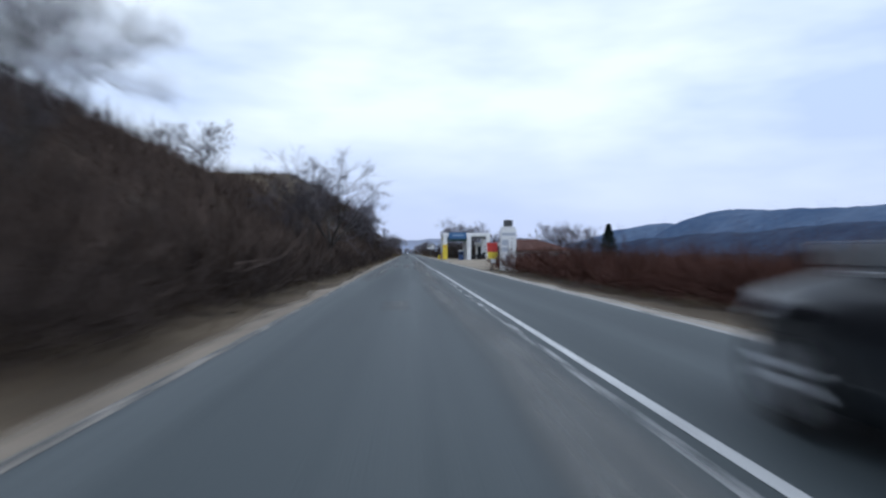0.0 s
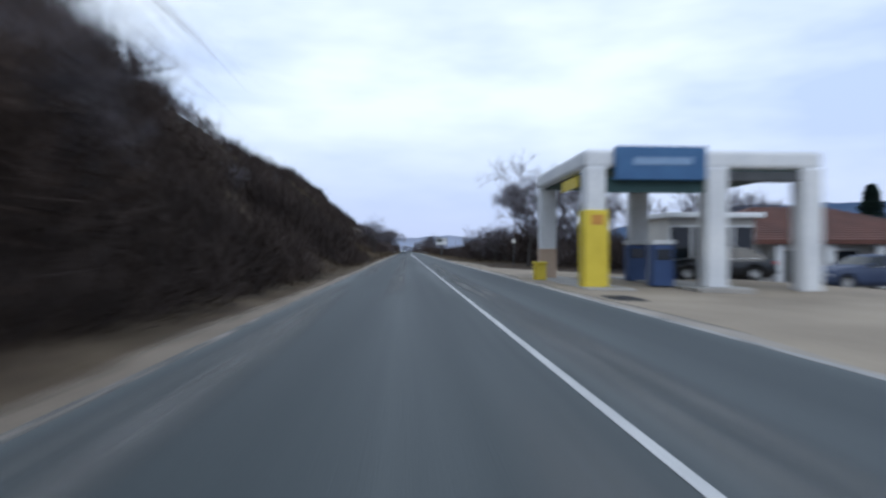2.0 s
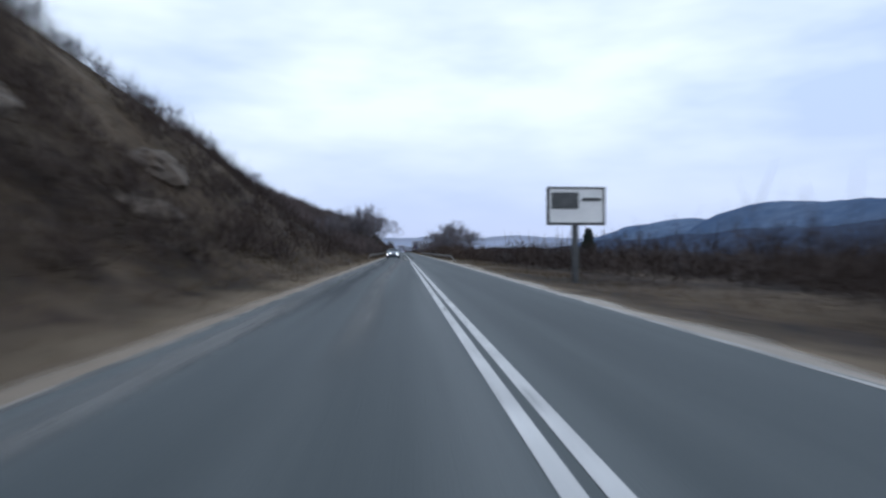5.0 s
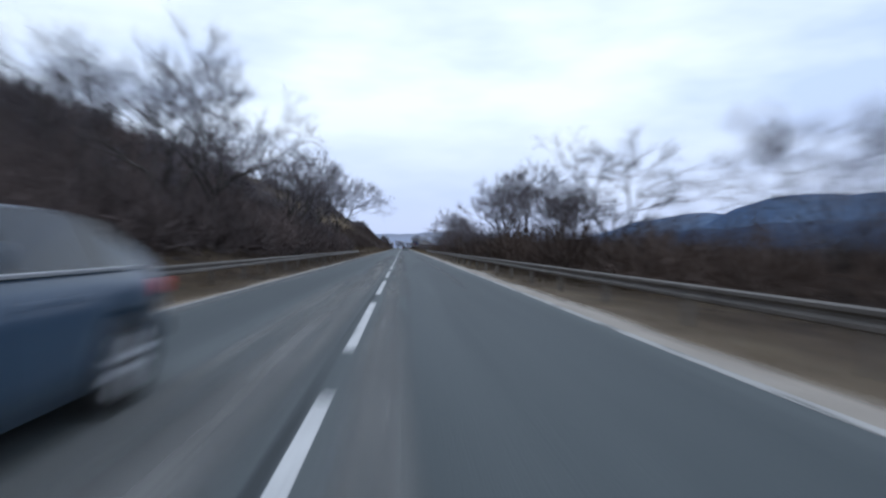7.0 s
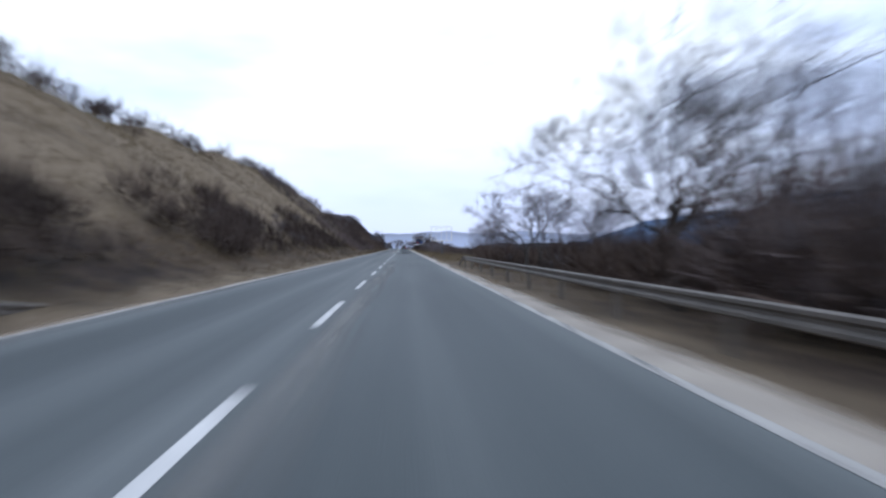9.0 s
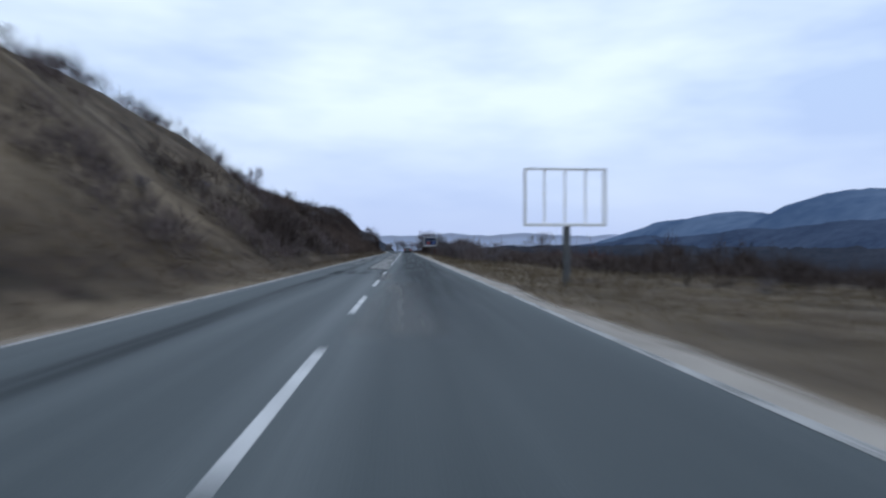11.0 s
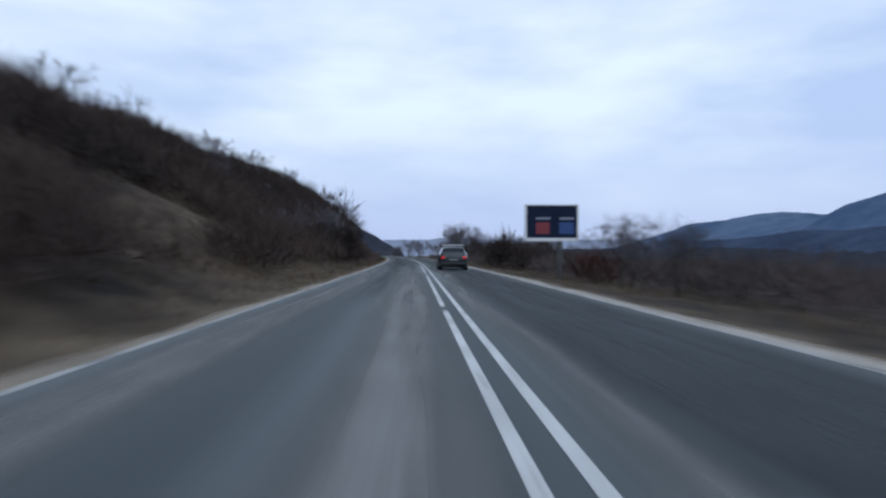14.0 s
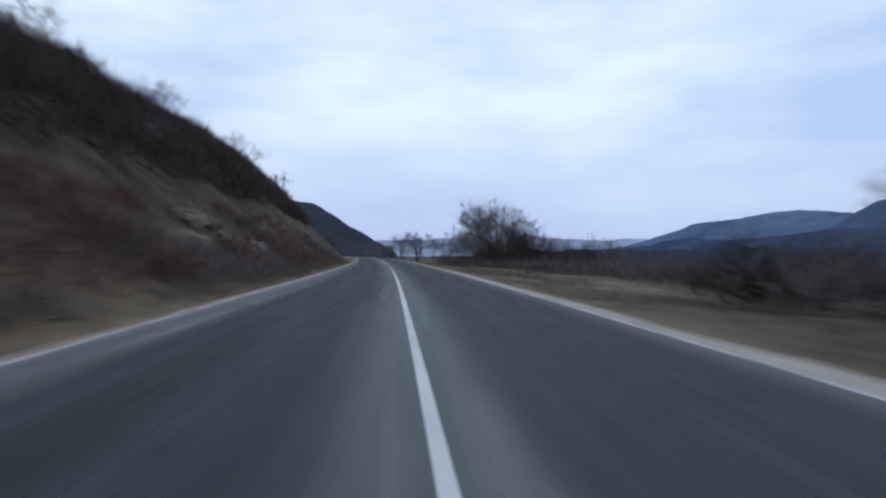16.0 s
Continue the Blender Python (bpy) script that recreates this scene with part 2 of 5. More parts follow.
# ---- mesh helpers ----
def mesh_ob(name, verts, faces, material, parent=None, label="", smooth=False):
    me = bpy.data.meshes.new(name)
    me.from_pydata([tuple(v) for v in verts], [], [tuple(f) for f in faces])
    me.materials.append(material)
    if smooth:
        me.shade_smooth()
    me.update()
    ob = new(name, me)
    if parent:
        ob.parent = parent
    if label:
        ob["label"] = label
    return ob


def tri_ob(name, pts, material, parent=None):
    """pts: n x 3 x 3 array of loose triangles."""
    n = len(pts)
    me = bpy.data.meshes.new(name)
    me.vertices.add(3 * n)
    me.vertices.foreach_set("co", np.ascontiguousarray(pts, dtype=np.float32).ravel())
    me.loops.add(3 * n)
    me.loops.foreach_set("vertex_index", np.arange(3 * n, dtype=np.int32))
    me.polygons.add(n)
    me.polygons.foreach_set("loop_start", np.arange(0, 3 * n, 3, dtype=np.int32))
    me.materials.append(material)
    me.update(calc_edges=True)
    ob = new(name, me)
    if parent:
        ob.parent = parent
    return ob


def part(name, bm, material, parent, label="", smooth=False):
    me = bpy.data.meshes.new(name)
    bm.to_mesh(me)
    bm.free()
    me.materials.append(material)
    if smooth:
        me.shade_smooth()
    ob = new(name, me)
    ob.parent = parent
    if label:
        ob["label"] = label
    return ob


def box(x0, x1, y0, y1, z0, z1, bevel=0.0, bm=None):
    own = bm or bmesh.new()
    m = Matrix.Translation(((x0 + x1) / 2, (y0 + y1) / 2, (z0 + z1) / 2)) @ Matrix.Diagonal((x1 - x0, y1 - y0, z1 - z0, 1))
    geo = bmesh.ops.create_cube(own, size=1, matrix=m)
    if bevel:
        edges = list({e for v in geo["verts"] for e in v.link_edges})
        bmesh.ops.bevel(own, geom=edges, offset=bevel, segments=2, affect="EDGES", profile=0.5)
    return own


def rod(a, b, r0, r1=None, sides=8, bm=None):
    own = bm or bmesh.new()
    a, b = Vector(a), Vector(b)
    d = b - a
    m = Matrix.Translation((a + b) / 2) @ d.to_track_quat("Z", "Y").to_matrix().to_4x4()
    bmesh.ops.create_cone(own, cap_ends=True, segments=sides, radius1=r0, radius2=r0 if r1 is None else r1, depth=d.length, matrix=m)
    return own


def thing(name, x, y, z=0.0, turn=0.0):
    ob = new(name)
    ob.empty_display_size = 0.2
    ob.matrix_basis = pose(x, y, z, 0, 0, turn)
    return ob


# ---- the lie of the land ----
def axis(y):
    """Centre line of the road: straight, then a long bend to the left."""
    if y < 580:
        return 0.0
    if y < 820:
        return -((y - 580) ** 2) / 3800
    e = min(y, 1000) - 820
    return -15.16 - 0.126 * (y - 820) - e * e / 1200 - max(0, y - 1000) * 0.3


def ramp(table, y):
    return float(np.interp(y, [a for a, _ in table], [b for _, b in table]))


LEFT_EDGE = [(-60, -3.45), (150, -3.45), (250, -3.3), (450, -3.35), (510, -3.7), (560, -3.85), (640, -3.85), (700, -3.7), (800, -3.4), (5000, -3.3)]
RIGHT_EDGE = [(-60, 2.5), (150, 2.5), (200, 2.75), (250, 3.05), (300, 3.2), (5000, 3.3)]
CREST = [(-60, 9.5), (20, 9.8), (35, 10.6), (50, 10.9), (58, 10.9), (66, 10.1), (72, 8.5), (78, 9.2), (82, 10.3), (94, 12.7), (110, 14.2), (120, 14.2), (140, 14.0), (172, 14.2), (200, 15.4), (240, 15.2), (262, 12), (285, 9.6), (300, 9.8), (330, 10.4),
         (370, 12), (414, 12.5), (450, 14), (486, 14.6), (500, 13.6), (525, 10.2), (560, 9.7), (600, 10.6), (640, 12.4), (665, 14.0), (720, 16.3), (760, 16.5), (1000, 18), (1600, 30), (5000, 30)]
TOE = 2.6
RISE = [(-60, 18.5), (64, 18.5), (72, 8.0), (84, 8.5), (96, 14.5), (104, 14.8), (122, 18.5), (5000, 18.5)]


def land(x, y):
    """Height of the ground."""
    r = x - axis(y)
    le, re = ramp(LEFT_EDGE, y), ramp(RIGHT_EDGE, y)
    bumps = noise.noise((x * 0.11, y * 0.09, 0)) * 0.9 + noise.noise((x * 0.4, y * 0.35, 3)) * 0.3
    if le - 0.2 <= r <= re + 0.2:
        return -0.12
    if r < le:
        d = le - r
        if d < TOE:
            return -0.12 - 0.10 * math.sin(math.pi * d / TOE)
        top = ramp(CREST, y)
        w = ramp(RISE, y)
        u = (d - TOE) / w
        if u < 1:
            s = 0.62 * u + 0.38 * (u * u * (3 - 2 * u))
            return -0.1 + top * s + bumps * min(1, u * 4) * 1.2
        return top - 0.1 + bumps + min(60, (d - TOE - w)) * 0.02 - max(0, d - 160) * 0.05
    d = r - re
    fore = max(0.0, min(1.0, (y - 52) / 10, (150 - y) / 12))
    wild = -0.10 - 0.16 * min(1, d / 1.5) - 0.09 * max(0, d - 2.0) ** 0.9
    flat = -0.10 - 0.014 * d - max(0, d - 9) * 0.045
    z = wild * (1 - fore) + flat * fore
    if d > 30:
        z = z - (d - 30) * 0.01
    return max(z, -14) + bumps * min(1, d / 8) * 0.5


def spread_axis(parts):
    out = []
    for a, b, step in parts:
        n = max(1, round((b - a) / step))
        out += [a + (b - a) * i / n for i in range(n)]
    return out + [parts[-1][1]]


def grassy(r, y):
    """How much dry grass grows at an offset from the road's axis, 0 to 1."""
    le, re = ramp(LEFT_EDGE, y), ramp(RIGHT_EDGE, y)
    if r > 0:
        d = r - re
        verge = 0.75 * max(0.0, 1 - max(0, d - 1.2) / 2.5)
        field = ramp([(0, 0), (180, 0.2), (270, 0.2), (290, 0.1), (395, 0.1), (410, 0.6), (500, 0.6), (530, 0.3), (640, 0.3), (660, 0.6), (800, 0.5)], y)
        return max(verge, field if d < 60 else 0.3)
    d = le - r
    verge = ramp([(-60, 0.55), (90, 0.6), (130, 0.55), (152, 0.7), (270, 0.75), (300, 0.45), (360, 0.3), (440, 0.4), (470, 0.65), (700, 0.65)], y) * max(0.0, 1 - max(0, d - 1.6) / 2.2)
    slope = ramp([(-60, 0.1), (30, 0.1), (45, 0.35), (62, 0.2), (77, 0.2), (85, 0.1), (100, 0.2), (118, 0.30), (136, 0.30), (150, 0.32), (235, 0.34), (262, 0.3), (285, 0.1),
                  (345, 0.15), (366, 0.95), (450, 1.0), (470, 0.5), (520, 0.3), (560, 0.3), (600, 0.25), (630, 0.22), (650, 0.36), (720, 0.36), (800, 0.2)], y)
    slope = max(slope, ramp([(35, 0), (45, 0.72), (112, 0.68), (126, 0)], y) * max(0.0, min(1.0, (d - 8) / 3)))
    slope = max(slope, ramp([(490, 0), (505, 0.6), (570, 0.55), (585, 0)], y) * max(0.0, 1 - abs(d - 13) / 5))
    foot = ramp([(350, 0), (365, 0.9), (455, 0.8), (470, 0)], y)
    slope -= foot * max(0.0, 1 - abs(d - 4.5) / 4)
    return max(verge, slope)


def ground():
    rel = spread_axis([(-3000, -400, 400), (-400, -60, 40), (-60, -27, 4), (-27, -3.5, 1.3), (-3.5, 3.5, 3.5), (3.5, 16, 1.2), (16, 60, 5), (60, 400, 45), (400, 3000, 400)])
    ys = spread_axis([(-400, -60, 60), (-60, 760, 2.5), (760, 1400, 16), (1400, 4800, 200)])
    verts, faces = [], []
    for y in ys:
        for r in rel:
            x = r + axis(y)
            verts.append((x, y, land(x, y)))
    w = len(rel)
    for i in range(len(ys) - 1):
        for j in range(w - 1):
            a = i * w + j
            faces.append((a, a + 1, a + w + 1, a + w))
    ob = mesh_ob("ground", verts, faces, SOIL, smooth=True)
    cover = ob.data.attributes.new("grass_cover", "FLOAT", "POINT")
    cover.data.foreach_set("value", [grassy(v[0] - axis(v[1]), v[1]) for v in verts])
    return tagged(ob, "dry winter ground of brown soil and dead grass", "ground", kind="structure")


ground()


def strip(name, inner, outer, y0, y1, z, material, step=3.0, parent=None, label="", wobble=0.0, drop=0.0, cut=True):
    """A band along the road between two offsets from its axis."""
    n = max(1, round((y1 - y0) / step))
    verts, faces = [], []
    for i in range(n + 1):
        y = y0 + (y1 - y0) * i / n
        a, b = (f(y) if callable(f) else f for f in (inner, outer))
        w = noise.noise((y * 0.35, a, 7)) * wobble
        c = axis(y)
        verts += [(c + a, y, z), (c + b + w, y, z - drop), (c + b + w, y, z - drop - 0.12)]
        if i:
            k = 3 * i
            faces += [(k - 3, k - 2, k + 1, k), (k - 2, k - 1, k + 2, k + 1)]
    ob = mesh_ob(name, verts, faces, material, parent, label)
    layer = ob.data.uv_layers.new(name="across")
    for lp in ob.data.loops:
        layer.data[lp.index].uv = (min(1, lp.vertex_index % 3), lp.vertex_index // 3 * step / 10)
    return ob


# ---- the road ----
def road_surface():
    ys = spread_axis([(-120, 800, 4), (800, 1600, 20), (1600, 4500, 200)])
    verts, faces, uv = [], [], []
    for y in ys:
        le, re = ramp(LEFT_EDGE, y) - 0.13, ramp(RIGHT_EDGE, y) + 0.13
        cols = [le, le * 0.5, 0, re * 0.5, re]
        for i, r in enumerate(cols):
            verts.append((axis(y) + r, y, 0.0))
            uv.append((i / 4, y / 10))
    for i in range(len(ys) - 1):
        for j in range(4):
            a = i * 5 + j
            faces.append((a, a + 1, a + 6, a + 5))
    n = len(verts)
    ob = mesh_ob("road", verts, faces, ASPHALT)
    layer = ob.data.uv_layers.new(name="across")
    for lp in ob.data.loops:
        layer.data[lp.index].uv = uv[lp.vertex_index]
    sol = ob.modifiers.new("slab", "SOLIDIFY")
    sol.thickness, sol.offset = 0.10, -1 
    return tagged(ob, "worn grey two-lane asphalt road with dusty streaks", "road", kind="structure")


road = road_surface()


def line(name, c, w, y0, y1, label="", paint=PAINT):
    verts, faces = [], []
    n = max(1, round((y1 - y0) / 3))
    for i in range(n + 1):
        y = y0 + (y1 - y0) * i / n
        x = axis(y) + (c(y) if callable(c) else c)
        verts += [(x - w / 2, y, 0.004), (x + w / 2, y, 0.004)]
        if i:
            k = 2 * i
            faces.append((k - 2, k - 1, k + 1, k))
    return mesh_ob(name, verts, faces, paint, road, label)


line("centre_line", -0.10, 0.10, -80, 35, "", FAINT)
line("centre_line", 0.10, 0.10, -80, 37)
line("centre_line", 0.0, 0.085, 37, 160)
line("centre_line", -0.10, 0.12, 160, 256)
line("centre_line", 0.10, 0.12, 160, 166)
line("centre_line", 0.10, 0.12, 168, 257)
line("centre_line", 0.0, 0.10, 500, 1500)
line("edge_line", lambda y: ramp(LEFT_EDGE, y) - 0.06, 0.12, -80, 262, "", DUSTY)
line("edge_line", lambda y: ramp(LEFT_EDGE, y) - 0.06, 0.12, 262, 1500, "", WORN)
line("edge_line", lambda y: ramp(RIGHT_EDGE, y) + 0.06, 0.12, -80, 1500, "", WORN)
for i in range(-14, 19):
    a = 361.0 + 7.3 * i
    size = 3.6 if 336 < a < 460 else 5.3
    line("lane_dash", 0.0, 0.11, a, a + size)
for a, b in ((514, 521), (532, 540.5), (542, 560), (561, 578), (581, 600)):
    line("lane_dash", -0.29, 0.10, a, b, "", FAINT if a < 540 else PAINT)
tagged(strip("left_shoulder", lambda y: ramp(LEFT_EDGE, y) - 0.11, lambda y: ramp(LEFT_EDGE, y) - ramp([(0, 0.8), (110, 0.8), (150, 0.95), (270, 0.9), (300, 0.7), (480, 0.75), (700, 0.8)], y), -120, 1300, -0.015, DIRT_EDGE, wobble=0.35, drop=0.07),
       "dusty tan gravel shoulder along the asphalt", "road shoulder", kind="structure")
tagged(strip("right_shoulder", lambda y: ramp(RIGHT_EDGE, y) + 0.11, lambda y: ramp(RIGHT_EDGE, y) + ramp([(300, 0.95), (340, 0.9), (480, 0.9), (500, 1.0)], y), -120, 1300, -0.015, SHOULDER, wobble=0.35, drop=0.07),
       "pale gravel shoulder along the asphalt", "road shoulder", kind="structure")


def forecourt():
    verts, faces = [], []
    ys = [42 + 2 * i for i in range(55)]
    for y in ys:
        far = ramp([(42, 2.9), (48, 5.4), (60, 8.0), (70, 13), (80, 20), (102, 22), (109, 9), (118, 4.3), (150, 3.2)], y) + 0.3 * noise.noise((y * 0.3, 0, 5))
        for j in range(9):
            r = 2.72 + (far - 2.72) * j / 8
            verts.append((r, y, land(r, y) + 0.05))
    for i in range(len(ys) - 1):
        for j in range(8):
            a = i * 9 + j
            faces.append((a, a + 1, a + 10, a + 9))
    return tagged(mesh_ob("forecourt", verts, faces, FORECOURT, smooth=True), "pale gravel forecourt beside the road", "forecourt", kind="structure")


forecourt()


def verge(y0, y1, inner, outer):
    """Gravel pull-in beside the asphalt, narrowing at both ends."""
    verts, faces = [], []
    n = round((y1 - y0) / 1.5)
    for i in range(n + 1):
        y = y0 + (y1 - y0) * i / n
        e = min(1, (y - y0) / 10 + 0.05, (y1 - y) / 10 + 0.05)
        far = inner + (outer - inner) * e + noise.noise((y * 0.3, outer, 2)) * 0.25
        for j in range(5):
            r = inner + (far - inner) * j / 4
            x = r + axis(y)
            verts.append((x, y, max(land(x, y), -0.10 if j < 2 else -9) + 0.045 - 0.03 * (j == 4)))
        if i:
            for j in range(4):
                a = (i - 1) * 5 + j
                faces.append((a, a + 1, a + 6, a + 5))
    tagged(mesh_ob("gravel_verge", verts, faces, PULL_IN, smooth=True), "pale gravel verge beside the asphalt", "road verge", kind="structure")


verge(112, 142, 2.75, 4.4)
verge(232, 281, 3.25, 5.2)
verge(508, 556, 3.5, 5.2)


# ---- distance ----
def ridge(name, x0, y0, x1, y1, height, depth, material, seed, label, base=-14, rough=0.2, trees=3.0, step=14.0):
    """A hill range along a line: its crest rolls, and the tops of its woods fray the skyline."""
    dx, dy = x1 - x0, y1 - y0
    ln = math.hypot(dx, dy)
    n, m = round(ln / step), 9
    nx, ny = dy / ln, -dx / ln
    verts, faces = [], []
    for i in range(n + 1):
        u = i / n
        q = u * ln
        top = height(y0 + dy * u, x0 + dx * u) if callable(height) else height
        top = base + (top - base) * (1 + rough * noise.noise((q * 0.0035, seed, 0)) + rough * 0.4 * noise.noise((q * 0.011, seed, 4)))
        for j in range(m + 1):
            v = j / m
            s = math.sin(v * math.pi / 2)
            off = depth * v + noise.noise((q * 0.006, v * 3, seed)) * depth * 0.10
            fray = trees * (noise.noise((q * 0.06, v * 9, seed)) + 0.6 * noise.noise((q * 0.17, v * 9, seed + 5)))
            spur = 1 + 0.22 * noise.noise((q * 0.008, v * 2.2, seed + 9)) * (1 - v) * 2 * v
            verts.append((x0 + dx * u + nx * off, y0 + dy * u + ny * off, base + (top - base) * s * spur + fray * min(1, v * 3)))
    for i in range(n):
        for j in range(m):
            a = i * (m + 1) + j
            faces.append((a, a + m + 1, a + m + 2, a + 1))
    return tagged(mesh_ob(name, verts, faces, material, smooth=True), label, "hill", kind="structure")


RANGE = [(-600, 70), (900, 80), (1047, 82), (1188, 87), (1340, 94), (1410, 101), (1490, 102), (1530, 86), (1575, 71), (1670, 72), (1766, 82), (1860, 88), (2000, 82), (2140, 82), (2220, 80), (2300, 64), (2450, 44), (2620, 32), (2950, 18), (3400, 4), (3900, -14)]
FOOT = [(-600, 30), (500, 30), (800, 34), (1100, 38), (1500, 32), (2000, 24), (2600, 12), (3000, -10)]
WOOD = [(-300, 1), (150, 3), (300, 3), (420, 0), (560, -2), (760, 1), (1000, 3), (1600, 6), (2600, 9)]
# The range's blue is distance haze held in its material.
ridge("backdrop_far_hills", 520, -600, 520, 3900, lambda y, x: ramp(RANGE, y), 280, HAZY_FAR_WOOD, 3.3, "distant wooded hill range across the valley, painted blue with haze", rough=0.05, trees=2.6)
ridge("backdrop_valley_woods", 400, -500, 470, 3000, lambda y, x: ramp(FOOT, y), 150, HAZY_NEAR_WOOD, 8.1, "dark wooded rise beyond the fields, tinted blue with painted haze", rough=0.3, trees=3.0, step=9)
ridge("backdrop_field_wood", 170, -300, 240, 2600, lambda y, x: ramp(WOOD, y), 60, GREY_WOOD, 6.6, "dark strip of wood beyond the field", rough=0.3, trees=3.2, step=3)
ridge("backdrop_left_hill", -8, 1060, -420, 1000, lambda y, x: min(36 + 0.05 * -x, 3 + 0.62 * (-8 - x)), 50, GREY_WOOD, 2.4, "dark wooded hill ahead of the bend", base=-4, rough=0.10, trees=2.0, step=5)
ridge("backdrop_pale_ridge", -2600, 4700, 2400, 4500, 98, 80, GLOWING_RIDGE, 5.7, "ridge on the horizon, painted pale blue with haze and glowing", rough=0.25, trees=0.0, step=30)


def soft_mat(name, dark, light, strength, broken=0.30, soft_side=0.38):
    """Dust that thins out towards the edges of its patch and breaks up in streaks."""
    m = mat(name, dark, light, 0.9, 1.0)
    n, k = m.node_tree.nodes, m.node_tree.links
    bsdf = n["Principled BSDF"]
    co = n.new("ShaderNodeTexCoord")
    sep = n.new("ShaderNodeSeparateXYZ")
    k.new(co.outputs["UV"], sep.inputs[0])
    fades = []
    for axis_name, edge in (("X", soft_side), ("Y", 0.12)):
        away = n.new("ShaderNodeMath")
        away.operation = "PINGPONG"
        away.inputs[1].default_value = 0.5
        k.new(sep.outputs[axis_name], away.inputs[0])
        sm = n.new("ShaderNodeMapRange")
        sm.interpolation_type = "SMOOTHSTEP"
        sm.inputs["From Min"].default_value, sm.inputs["From Max"].default_value = 0.0, edge
        k.new(away.outputs[0], sm.inputs["Value"])
        fades.append(sm.outputs["Result"])
    mp = n.new("ShaderNodeMapping")
    mp.inputs["Scale"].default_value = (3.0, 0.12, 1)
    nz = n.new("ShaderNodeTexNoise")
    nz.inputs["Scale"].default_value, nz.inputs["Detail"].default_value = 1.0, 4.0
    k.new(co.outputs["Object"], mp.inputs["Vector"])
    k.new(mp.outputs["Vector"], nz.inputs["Vector"])
    br = n.new("ShaderNodeMapRange")
    br.inputs["From Min"].default_value, br.inputs["From Max"].default_value, br.inputs["To Max"].default_value = broken, 0.62, strength
    k.new(nz.outputs["Fac"], br.inputs["Value"])
    one, two = n.new("ShaderNodeMath"), n.new("ShaderNodeMath")
    one.operation = two.operation = "MULTIPLY"
    k.new(fades[0], one.inputs[0])
    k.new(fades[1], one.inputs[1])
    k.new(one.outputs[0], two.inputs[0])
    k.new(br.outputs["Result"], two.inputs[1])
    k.new(two.outputs[0], bsdf.inputs["Alpha"])
    return m


PALE_DUST = soft_mat("pale road dust", (0.148, 0.150, 0.146), (0.225, 0.227, 0.222), 0.7)
PALE_PATCH = soft_mat("pale mended patch", (0.165, 0.162, 0.156), (0.240, 0.236, 0.228), 1.3, 0.15, 0.12)
PALE_SOFT = soft_mat("thick road dust", (0.155, 0.155, 0.150), (0.230, 0.230, 0.224), 0.9, 0.12, 0.42)
DARK_FILM = soft_mat("dark tyre film", (0.018, 0.022, 0.026), (0.028, 0.033, 0.038), 0.4)
PALE_THIN = soft_mat("thin pale dust", (0.145, 0.145, 0.140), (0.215, 0.214, 0.208), 0.75, 0.10, 0.14)
DARK_COAT = soft_mat("dark worn surfacing", (0.021, 0.028, 0.032), (0.037, 0.046, 0.051), 0.95, 0.0)


def stain(x0, x1, y0, y1, material, seed, z):
    """A thin film on the asphalt, curving gently along the lane."""
    n = max(4, round((y1 - y0) / 0.8))
    verts, faces, uv = [], [], []
    for i in range(n + 1):
        y = y0 + (y1 - y0) * i / n
        w = noise.noise((y * 0.07, seed, 0)) * 0.25
        verts += [(axis(y) + x0 + w, y, z), (axis(y) + x1 + w, y, z)]
        uv += [(0, i / n), (1, i / n)]
        if i:
            faces.append((2 * i - 2, 2 * i - 1, 2 * i + 1, 2 * i))
    ob = mesh_ob("stain", verts, faces, material, road)
    layer = ob.data.uv_layers.new(name="patch")
    for lp in ob.data.loops:
        layer.data[lp.index].uv = uv[lp.vertex_index]
    return ob


